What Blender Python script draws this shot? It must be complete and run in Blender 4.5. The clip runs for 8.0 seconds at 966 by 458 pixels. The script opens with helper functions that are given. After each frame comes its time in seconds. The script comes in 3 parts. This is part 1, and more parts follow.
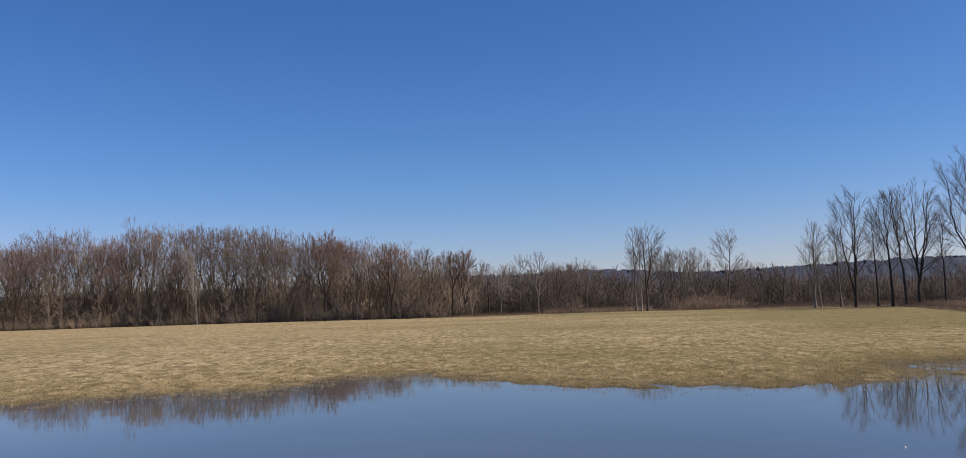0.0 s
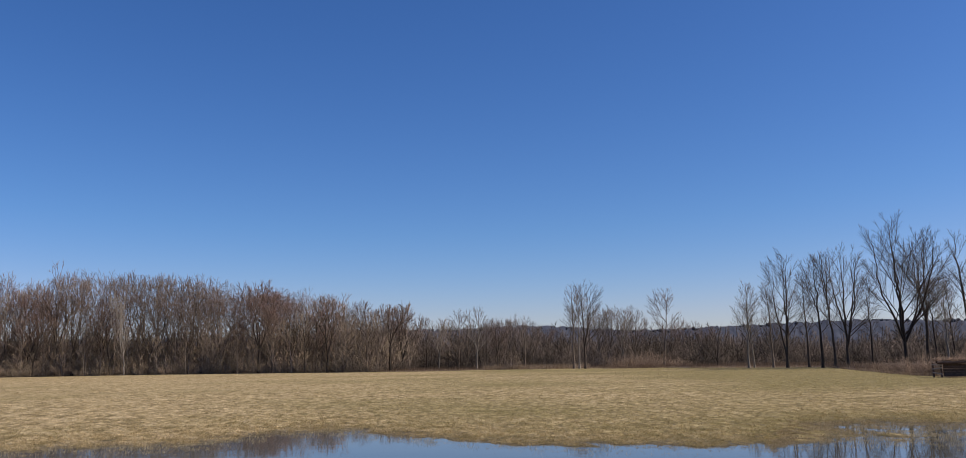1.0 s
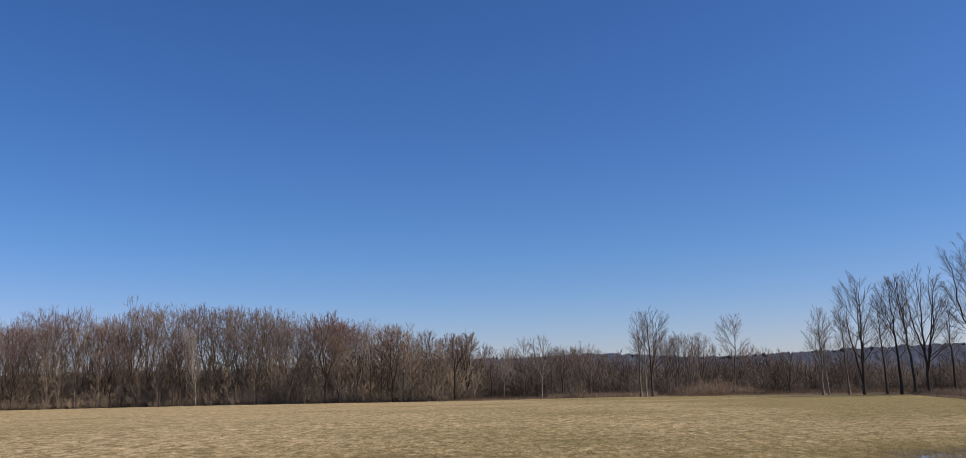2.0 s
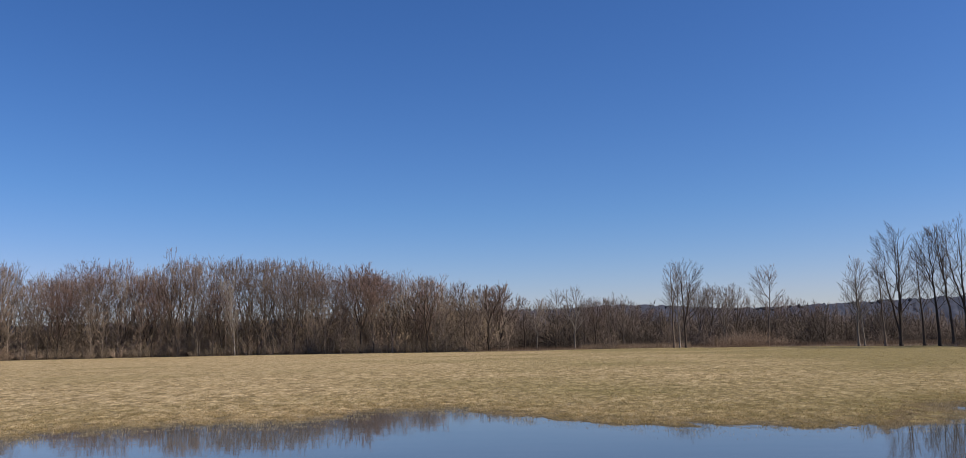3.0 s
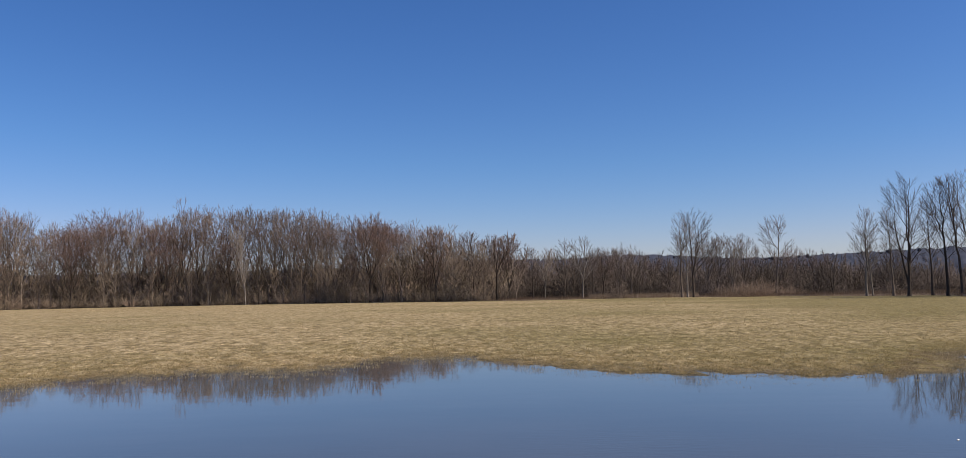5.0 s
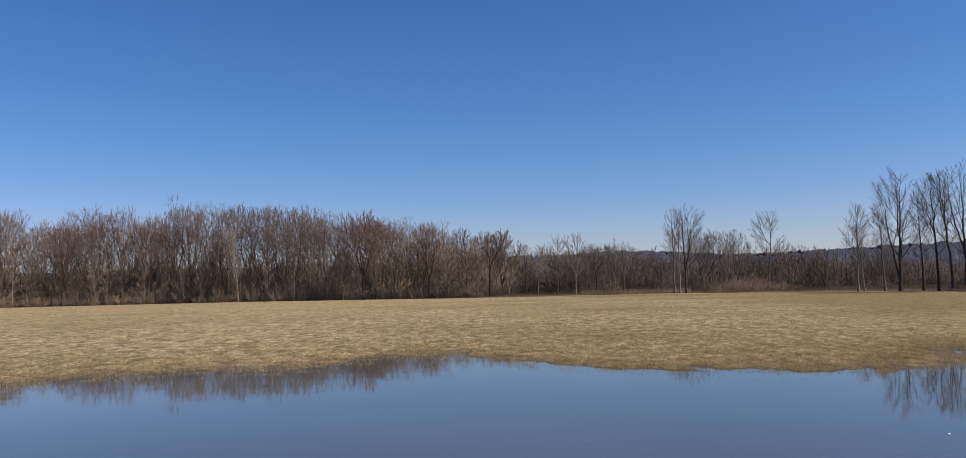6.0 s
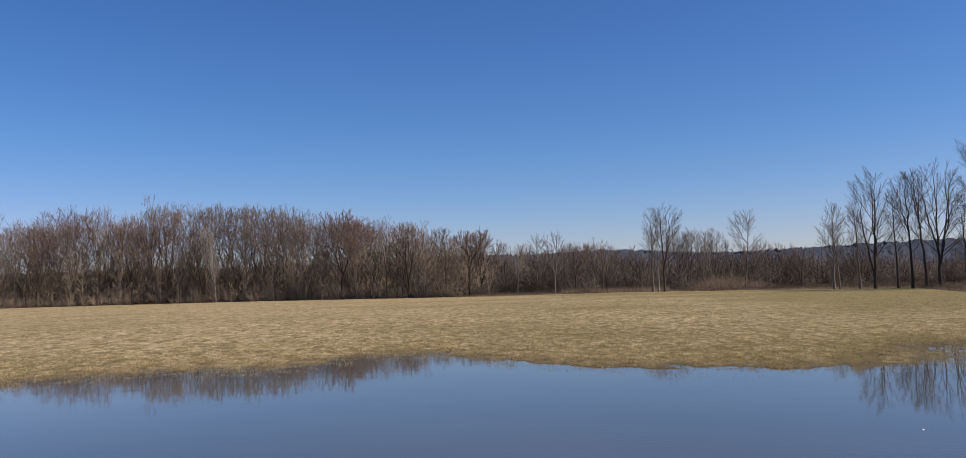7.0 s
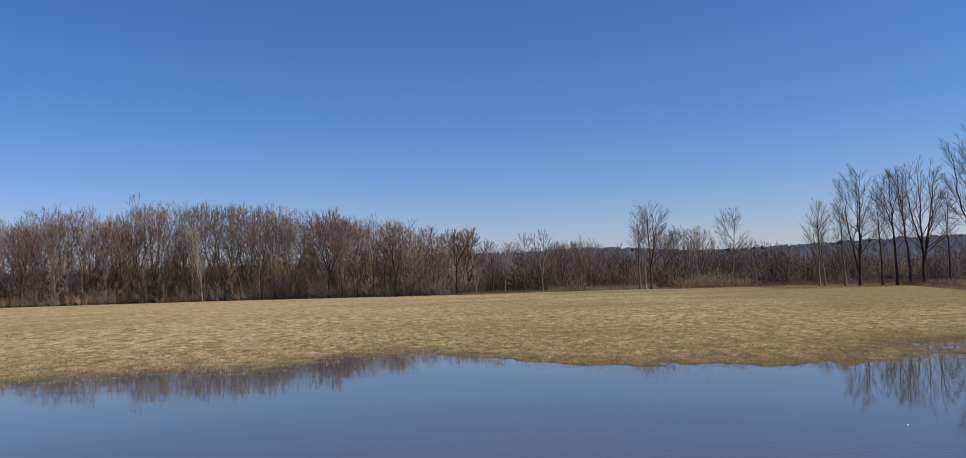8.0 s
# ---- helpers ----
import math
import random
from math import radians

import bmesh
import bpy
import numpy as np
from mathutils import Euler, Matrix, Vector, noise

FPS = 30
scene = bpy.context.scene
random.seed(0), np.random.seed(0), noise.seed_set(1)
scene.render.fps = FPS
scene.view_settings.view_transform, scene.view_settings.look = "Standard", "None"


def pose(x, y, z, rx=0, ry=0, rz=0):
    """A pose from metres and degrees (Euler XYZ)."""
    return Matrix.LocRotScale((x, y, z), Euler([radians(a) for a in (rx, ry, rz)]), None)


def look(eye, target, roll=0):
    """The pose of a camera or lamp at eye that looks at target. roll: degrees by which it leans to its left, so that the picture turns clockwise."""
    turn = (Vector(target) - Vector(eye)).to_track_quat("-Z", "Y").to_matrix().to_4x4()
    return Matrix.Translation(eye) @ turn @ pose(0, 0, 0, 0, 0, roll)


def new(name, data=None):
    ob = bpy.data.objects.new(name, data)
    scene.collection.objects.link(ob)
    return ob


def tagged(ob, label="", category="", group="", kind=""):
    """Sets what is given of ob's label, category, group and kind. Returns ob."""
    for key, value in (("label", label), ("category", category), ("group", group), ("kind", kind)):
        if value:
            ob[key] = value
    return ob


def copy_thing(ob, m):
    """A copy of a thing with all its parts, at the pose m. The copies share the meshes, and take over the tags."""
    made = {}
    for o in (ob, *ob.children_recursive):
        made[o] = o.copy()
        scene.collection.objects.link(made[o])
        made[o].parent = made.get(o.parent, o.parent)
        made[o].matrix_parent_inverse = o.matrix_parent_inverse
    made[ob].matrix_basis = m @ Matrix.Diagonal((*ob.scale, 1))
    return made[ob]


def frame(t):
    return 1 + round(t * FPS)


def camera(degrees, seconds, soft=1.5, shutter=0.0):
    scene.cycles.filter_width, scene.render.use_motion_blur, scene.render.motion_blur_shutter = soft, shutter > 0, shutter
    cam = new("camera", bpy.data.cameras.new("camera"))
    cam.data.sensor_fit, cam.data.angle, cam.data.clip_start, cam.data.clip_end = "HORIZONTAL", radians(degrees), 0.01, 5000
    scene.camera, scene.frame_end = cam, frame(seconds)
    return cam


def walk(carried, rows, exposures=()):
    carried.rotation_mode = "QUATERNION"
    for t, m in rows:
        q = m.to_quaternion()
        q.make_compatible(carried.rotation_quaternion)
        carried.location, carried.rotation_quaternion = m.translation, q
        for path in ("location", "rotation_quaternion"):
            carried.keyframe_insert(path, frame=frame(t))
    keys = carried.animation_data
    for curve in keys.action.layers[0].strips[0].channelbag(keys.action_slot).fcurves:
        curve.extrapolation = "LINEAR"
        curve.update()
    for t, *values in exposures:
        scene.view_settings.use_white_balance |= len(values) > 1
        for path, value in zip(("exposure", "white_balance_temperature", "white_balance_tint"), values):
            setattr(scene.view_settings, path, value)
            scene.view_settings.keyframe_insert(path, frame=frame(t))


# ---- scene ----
EYE = (0.0, 0.0, 2.0)
cam = camera(58.27, 8.0, soft=0.75)
# hand-held standing point on the near bank: seconds, tilt, lean, turn in degrees
TURNS = (
    (0.0, 94.999, 1.906, -0.997), (0.1, 94.968, 1.810, -2.484), (0.2, 94.960, 1.715, -3.530), (0.5, 95.417, 1.429, -5.068), (1.0, 98.499, 0.970, -5.055),
    (1.5, 101.696, 0.904, -4.109), (1.6, 101.688, 0.989, -3.332), (1.8, 101.135, 1.157, -1.610), (2.0, 100.433, 1.326, -0.826), (2.2, 99.323, 1.313, -0.730),
    (3.3, 96.906, 1.237, 2.123), (3.5, 96.533, 1.223, 2.345), (4.0, 96.226, 1.078, 2.454), (4.5, 95.645, 1.060, 2.130),
    (5.0, 94.014, 1.188, 1.914), (6.4, 93.767, 1.424, 1.200), (6.5, 93.782, 1.441, 1.120), (7.0, 93.688, 1.588, 0.102),
    (7.5, 93.532, 1.783, -0.566), (8.0, 93.543, 1.778, -0.729))
walk(cam, [(t, pose(*EYE, rx, ry, rz)) for t, rx, ry, rz in TURNS],
     exposures=[(0.0, 0.0), (8.0, 0.0)])

# ---------------------------------------------------------------- light
SUN_AZ, SUN_EL = radians(102), radians(42)
SUN_DIR = Vector((math.sin(SUN_AZ) * math.cos(SUN_EL), math.cos(SUN_AZ) * math.cos(SUN_EL), math.sin(SUN_EL)))
world = bpy.data.worlds.new("sky")
scene.world = world
world.use_nodes = True
wn = world.node_tree
sky = wn.nodes.new("ShaderNodeTexSky")
sky.sky_type = 'NISHITA'
sky.sun_disc = False
sky.sun_elevation, sky.sun_rotation = SUN_EL, SUN_AZ
sky.altitude, sky.air_density, sky.dust_density, sky.ozone_density = 200, 0.9, 0.6, 6.2
wn.nodes["Background"].inputs["Strength"].default_value = 0.09
tint = wn.nodes.new("ShaderNodeHueSaturation")   # clear, dry early-spring air
for key, v in (("Hue", 0.510), ("Saturation", 1.18), ("Value", 1.30)):
    tint.inputs[key].default_value = v
wn.links.new(sky.outputs[0], tint.inputs["Color"])
# thin lilac haze where the sky is palest, low down
lum = wn.nodes.new("ShaderNodeRGBToBW")
pale = wn.nodes.new("ShaderNodeMapRange")
for key, v in (("From Min", 3.3), ("From Max", 5.4), ("To Min", 0.0), ("To Max", 1.0)):
    pale.inputs[key].default_value = v
haze = wn.nodes.new("ShaderNodeMix")
haze.data_type, haze.blend_type = 'RGBA', 'MULTIPLY'
haze.inputs[7].default_value = (1.15, 0.955, 0.99, 1)
wn.links.new(tint.outputs[0], lum.inputs[0])
wn.links.new(lum.outputs[0], pale.inputs["Value"])
wn.links.new(pale.outputs[0], haze.inputs[0])
wn.links.new(tint.outputs[0], haze.inputs[6])
wn.links.new(haze.outputs[2], wn.nodes["Background"].inputs["Color"])
sun_data = bpy.data.lights.new("sun", 'SUN')
sun_data.energy, sun_data.angle, sun_data.color = 5.0, radians(0.53), (1.0, 0.93, 0.82)
sun = new("sun", sun_data)
sun.matrix_world = look(SUN_DIR * 300, (0, 0, 0))


# ---------------------------------------------------------------- materials
class Nodes:
    """A node material with one Principled surface."""

    def __init__(self, name):
        self.m = bpy.data.materials.new(name)
        self.m.use_nodes = True
        self.t = self.m.node_tree
        self.p = self.t.nodes["Principled BSDF"]
        self.at = self.add("ShaderNodeTexCoord").outputs["Object"]

    def add(self, kind, **values):
        n = self.t.nodes.new(kind)
        for key, v in values.items():
            n.inputs[key.replace("_", " ")].default_value = v
        return n

    def link(self, a, b):
        self.t.links.new(a, b)

    def grain(self, scale, detail=4.0, rough=0.6, stretch=None):
        n = self.add("ShaderNodeTexNoise", Scale=scale, Detail=detail, Roughness=rough)
        if stretch:
            m = self.add("ShaderNodeMapping", Scale=stretch)
            self.link(self.at, m.inputs["Vector"])
            self.link(m.outputs[0], n.inputs["Vector"])
        else:
            self.link(self.at, n.inputs["Vector"])
        return n.outputs["Fac"]

    def ramp(self, fac, stops):
        r = self.t.nodes.new("ShaderNodeValToRGB")
        e = r.color_ramp.elements
        while len(e) < len(stops):
            e.new(0.5)
        for el, (at, c) in zip(e, stops):
            el.position, el.color = at, (*c, 1)
        self.link(fac, r.inputs["Fac"])
        return r.outputs["Color"]

    def mix(self, fac, a, b, kind='MIX'):
        n = self.t.nodes.new("ShaderNodeMix")
        n.data_type, n.blend_type = 'RGBA', kind
        for sock, v in ((n.inputs[0], fac), (n.inputs[6], a), (n.inputs[7], b)):
            if isinstance(v, (int, float)):
                sock.default_value = v
            elif isinstance(v, tuple):
                sock.default_value = (*v, 1)
            else:
                self.link(v, sock)
        return n.outputs[2]

    def bump(self, height, strength, distance):
        b = self.add("ShaderNodeBump", Strength=strength, Distance=distance)
        self.link(height, b.inputs["Height"])
        self.link(b.outputs[0], self.p.inputs["Normal"])

    def done(self, color, rough=0.9, spec=0.2):
        self.link(color, self.p.inputs["Base Color"])
        self.p.inputs["Roughness"].default_value = rough
        self.p.inputs["Specular IOR Level"].default_value = spec
        return self.m


def bark(name, dark, light, scale=3.0, spread=0.35):
    """Furrowed bark: long vertical streaks, patches, and a different tone on each tree."""
    n = Nodes(name)
    dark, light = (tuple(v * w for v, w in zip(c, (1.07, 1.0, 0.92))) for c in (dark, light))     # dry, warm-toned
    streak = n.grain(scale, 5, 0.65, (4.0, 4.0, 0.7))
    patch = n.grain(0.6, 2, 0.5)
    c = n.ramp(streak, ((0.32, dark), (0.68, light)))
    c = n.mix(n.ramp(patch, ((0.4, (0, 0, 0)), (0.7, (0.5, 0.5, 0.5)))), c, tuple(v * 0.75 for v in light))
    rnd = n.add("ShaderNodeObjectInfo").outputs["Random"]
    tone = n.ramp(rnd, ((0.0, (1 - spread,) * 3), (1.0, (1 + spread, 1 + spread * 0.9, 1 + spread * 0.8))))
    c = n.mix(1.0, c, tone, 'MULTIPLY')
    n.bump(streak, 0.5, 0.03)
    return n.done(c, 0.92)


BARK_BROWN = bark("bark_brown", (0.13, 0.105, 0.088), (0.34, 0.285, 0.235))
BARK_MIDDLE = bark("bark_middle", (0.065, 0.053, 0.045), (0.19, 0.158, 0.132))
BARK_DARK = bark("bark_dark", (0.030, 0.024, 0.020), (0.090, 0.073, 0.061))
BARK_BLEACHED = bark("bark_bleached", (0.17, 0.152, 0.138), (0.36, 0.33, 0.30), 2.0, 0.1)
BARK_PALE = bark("bark_pale", (0.11, 0.097, 0.085), (0.28, 0.252, 0.22), 2.0, 0.2)
TWIG_BROWN = bark("twigs_brown", (0.109, 0.079, 0.067), (0.207, 0.152, 0.130), 1.0)
TWIG_RED = bark("twigs_red", (0.118, 0.077, 0.068), (0.210, 0.140, 0.124), 1.0, 0.2)
TWIG_OLIVE = bark("twigs_olive", (0.128, 0.103, 0.075), (0.235, 0.190, 0.142), 1.0, 0.2)
TWIG_GREY = bark("twigs_grey", (0.111, 0.089, 0.081), (0.216, 0.175, 0.159), 1.0)
TWIG_DIM = bark("twigs_dim", (0.085, 0.069, 0.058), (0.175, 0.145, 0.124), 1.0)
UNDERGROWTH = bark("undergrowth_brown", (0.150, 0.115, 0.088), (0.280, 0.220, 0.170), 1.0)
TWIG_TAN = bark("twigs_tan", (0.165, 0.120, 0.090), (0.31, 0.23, 0.175), 1.0, 0.2)
SCRUB = bark("scrub", (0.070, 0.056, 0.047), (0.160, 0.130, 0.109), 0.6)


def lawn_colors(n):
    """Dormant straw with olive patches, the same on the ground and on its blades."""
    broad = n.grain(0.045, 3, 0.55)
    mid = n.grain(1.9, 8, 0.76, (1.0, 0.5, 1.0))
    c = n.ramp(mid, ((0.38, (0.22, 0.156, 0.068)), (0.49, (0.52, 0.380, 0.19)), (0.60, (0.79, 0.592, 0.338))))
    sep = n.add("ShaderNodeSeparateXYZ")
    n.link(n.at, sep.inputs[0])
    east = n.add("ShaderNodeMapRange", From_Min=-30.0, From_Max=40.0, To_Min=-0.16, To_Max=0.14)
    n.link(sep.outputs["X"], east.inputs["Value"])
    add = n.t.nodes.new("ShaderNodeMath")
    n.link(broad, add.inputs[0])
    n.link(east.outputs[0], add.inputs[1])
    green = n.mix(n.ramp(add.outputs[0], ((0.38, (0, 0, 0)), (0.62, (0.68, 0.68, 0.68)))), c, (0.23, 0.190, 0.060))
    return green, mid


def make_ground():
    n = Nodes("dormant_grass_ground")
    c, mid = lawn_colors(n)
    fine = n.grain(6.0, 7, 0.8, (1.0, 0.6, 1.0))
    c = n.mix(n.ramp(fine, ((0.40, (0.85, 0.85, 0.85)), (0.60, (0.0, 0.0, 0.0)))), c, (0.105, 0.078, 0.034))
    # wet mud below the water line
    sep = n.add("ShaderNodeSeparateXYZ")
    n.link(n.at, sep.inputs[0])
    wet = n.add("ShaderNodeMapRange", From_Min=0.04, From_Max=-0.005)
    n.link(sep.outputs["Z"], wet.inputs["Value"])
    c = n.mix(wet.outputs[0], c, (0.085, 0.068, 0.045))
    n.bump(fine, 1.0, 0.08)
    return n.done(c, 0.95, 0.1)


def make_blades(name, tones, patch=True):
    n = Nodes(name)
    isl = n.add("ShaderNodeNewGeometry").outputs["Random Per Island"]
    own = n.ramp(isl, tones)
    if patch:
        c, _ = lawn_colors(n)
        own = n.mix(0.5, c, own)
    else:
        own = n.mix(n.ramp(n.grain(0.2, 3), ((0.35, (0, 0, 0)), (0.7, (0.5, 0.5, 0.5)))), own, (0.17, 0.11, 0.06))
    # thin dry leaves let some light through
    n.done(own, 0.8, 0.15)
    through_light = n.add("ShaderNodeBsdfTranslucent")
    n.link(own, through_light.inputs["Color"])
    both = n.add("ShaderNodeMixShader", Fac=0.42)
    n.link(n.p.outputs[0], both.inputs[1])
    n.link(through_light.outputs[0], both.inputs[2])
    n.link(both.outputs[0], n.t.nodes["Material Output"].inputs["Surface"])
    return n.m


GROUND = make_ground()
STRAW = make_blades("floating_straw", ((0.0, (0.20, 0.15, 0.07)), (0.5, (0.44, 0.335, 0.18)), (1.0, (0.72, 0.58, 0.37))), False)
BLADES = make_blades("grass_blades", ((0.0, (0.15, 0.115, 0.04)), (0.4, (0.38, 0.28, 0.125)), (1.0, (0.64, 0.48, 0.26))))
BROWN_WEEDS = make_blades("brown_weeds", ((0.0, (0.075, 0.050, 0.036)), (0.6, (0.15, 0.10, 0.068)), (1.0, (0.27, 0.19, 0.13))), False)
WEEDS = make_blades("dry_weeds", ((0.0, (0.20, 0.135, 0.085)), (0.5, (0.38, 0.275, 0.18)), (1.0, (0.60, 0.47, 0.33))), False)


def make_water():
    n = Nodes("pond_water")
    silt = n.grain(0.15, 3)
    c = n.ramp(silt, ((0.3, (0.070, 0.066, 0.056)), (0.7, (0.096, 0.088, 0.073))))
    swell = n.grain(0.9, 3, 0.5, (0.6, 1.4, 1.0))
    rip = n.grain(7.0, 3, 0.55, (0.5, 1.3, 1.0))
    calm = n.ramp(n.grain(0.12, 2), ((0.42, (0.1, 0.1, 0.1)), (0.62, (1, 1, 1))))
    sep = n.add("ShaderNodeSeparateXYZ")
    n.link(n.at, sep.inputs[0])
    gust = n.add("ShaderNodeMapRange", From_Min=13.5, From_Max=9.5, To_Min=0.03, To_Max=0.55)   # a breath of wind by the near bank
    n.link(sep.outputs["Y"], gust.inputs["Value"])
    h = n.mix(0.8, swell, n.mix(1.0, n.mix(1.0, rip, calm, 'MULTIPLY'), gust.outputs[0], 'MULTIPLY'))
    n.bump(h, 0.3, 0.022)
    n.p.inputs["IOR"].default_value = 1.33
    n.done(c, 0.03, 0.5)
    return n.m


WATER = make_water()


def plain(name, a, b, scale, rough=0.9, bump=0.4, dist=0.05):
    n = Nodes(name)
    g = n.grain(scale, 5)
    c = n.ramp(g, ((0.3, a), (0.7, b)))
    c = n.mix(n.ramp(n.grain(scale * 6, 4), ((0.4, (0.4, 0.4, 0.4)), (0.6, (0, 0, 0)))), c, tuple(v * 0.6 for v in a))
    n.bump(g, bump, dist)
    return n.done(c, rough)


# blue distance haze is mixed into the colours of the ridge and its crowns
RIDGE_HAZED = plain("far_woods_haze_tint", (0.045, 0.051, 0.073), (0.082, 0.087, 0.113), 0.05, 1.0, 0.6, 3.0)
CONIFER_HAZED = plain("far_conifer_haze_tint", (0.036, 0.043, 0.056), (0.064, 0.070, 0.088), 0.3, 1.0, 0.6, 0.5)
TIMBER = plain("weathered_timber", (0.070, 0.044, 0.033), (0.17, 0.112, 0.082), 4.0, 0.9, 0.5, 0.01)
TIMBER_PALE = plain("bleached_timber", (0.24, 0.20, 0.155), (0.46, 0.40, 0.33), 5.0, 0.9, 0.5, 0.01)
LITTER = plain("leaf_litter", (0.055, 0.038, 0.026), (0.12, 0.083, 0.055), 1.5)
WHITE = plain("white_scrap", (0.72, 0.72, 0.70), (0.85, 0.85, 0.83), 20.0, 0.5, 0.2, 0.002)


# ---------------------------------------------------------------- mesh helpers
def mesh_of(name, verts, faces, material, smooth=True):
    """A mesh of faces that all have the same number of corners, from arrays."""
    verts, faces = np.asarray(verts, np.float32), np.asarray(faces, np.int32)
    me = bpy.data.meshes.new(name)
    n, k = faces.shape
    me.vertices.add(len(verts))
    me.vertices.foreach_set("co", verts.ravel())
    me.loops.add(n * k)
    me.loops.foreach_set("vertex_index", faces.ravel())
    me.polygons.add(n)
    me.polygons.foreach_set("loop_start", np.arange(0, n * k, k, dtype=np.int32))
    me.polygons.foreach_set("use_smooth", np.full(n, smooth))
    me.update(calc_edges=True)
    me.materials.append(material)
    return me


def under(name, me, parent, label=""):
    ob = new(name, me)
    ob.parent = parent
    return tagged(ob, label) if label else ob


def part(name, bm, material, parent, label=""):
    me = bpy.data.meshes.new(name)
    bm.to_mesh(me)
    bm.free()
    me.materials.append(material)
    return under(name, me, parent, label)


def tubes(segs, sides):
    """Round bars from rows of start, end, two radii."""
    s = np.asarray(segs, np.float64)
    p0, p1, r0, r1 = s[:, 0:3], s[:, 3:6], s[:, 6], s[:, 7]
    d = p1 - p0
    d /= np.linalg.norm(d, axis=1, keepdims=True) + 1e-9
    ref = np.where(np.abs(d[:, 2:3]) > 0.9, np.array([[1.0, 0, 0]]), np.array([[0, 0, 1.0]]))
    a = np.cross(d, ref)
    a /= np.linalg.norm(a, axis=1, keepdims=True) + 1e-9
    b = np.cross(d, a)
    th = np.arange(sides) * 2 * math.pi / sides
    ring = np.cos(th)[None, :, None] * a[:, None, :] + np.sin(th)[None, :, None] * b[:, None, :]
    v = np.stack([p0[:, None] + ring * r0[:, None, None], p1[:, None] + ring * r1[:, None, None]], 1)
    i = np.arange(sides)
    quad = np.stack([i, (i + 1) % sides, (i + 1) % sides + sides, i + sides], 1)
    f = (np.arange(len(s)) * 2 * sides)[:, None, None] + quad[None]
    return v.reshape(-1, 3), f.reshape(-1, 4)


def cones(segs):
    """Pointed three-sided twigs from rows of start, tip, radius."""
    s = np.asarray(segs, np.float64)
    v, _ = tubes(np.concatenate([s, np.zeros((len(s), 1))], 1), 3)
    v = v.reshape(-1, 6, 3)[:, :4]
    f = (np.arange(len(s)) * 4)[:, None, None] + np.array([[0, 1, 3], [1, 2, 3], [2, 0, 3]])[None]
    return v.reshape(-1, 3), f.reshape(-1, 3)


# ---------------------------------------------------------------- trees
def norm(d):
    k = 1 / math.sqrt(d[0] ** 2 + d[1] ** 2 + d[2] ** 2 + 1e-12)
    return d[0] * k, d[1] * k, d[2] * k


def shoot(rng, p, d, length, r0, r1, n, up, wob):
    """One bent, tapering shoot: its bars, and the joints with their directions."""
    segs, joints = [], []
    step = length / n
    for k in range(n):
        d = norm((d[0] + rng.uniform(-wob, wob), d[1] + rng.uniform(-wob, wob), d[2] + rng.uniform(-wob, wob) + up))
        q = (p[0] + d[0] * step, p[1] + d[1] * step, p[2] + d[2] * step)
        a, b = r0 + (r1 - r0) * k / n, r0 + (r1 - r0) * (k + 1) / n
        segs.append((*p, *q, a, b))
        joints.append((q, d, b, (k + 1) / n))
        p = q
    return segs, joints


def aside(rng, d, degrees):
    """d turned by that angle to a random side."""
    v = norm((rng.gauss(0, 1), rng.gauss(0, 1), rng.gauss(0, 1)))
    k = v[0] * d[0] + v[1] * d[1] + v[2] * d[2]
    v = norm((v[0] - k * d[0], v[1] - k * d[1], v[2] - k * d[2]))
    c, s = math.cos(radians(degrees)), math.sin(radians(degrees))
    return norm((d[0] * c + v[0] * s, d[1] * c + v[1] * s, d[2] * c + v[2] * s))


def along(joints, start, u):
    """A place on a shoot, with its direction and radius."""
    n = len(joints)
    k = min(int(u * n), n - 1)
    q, e, r, _ = joints[k]
    o = joints[k - 1][0] if k else start
    s = u * n - k
    return tuple(o[c] + (q[c] - o[c]) * s for c in range(3)), e, r


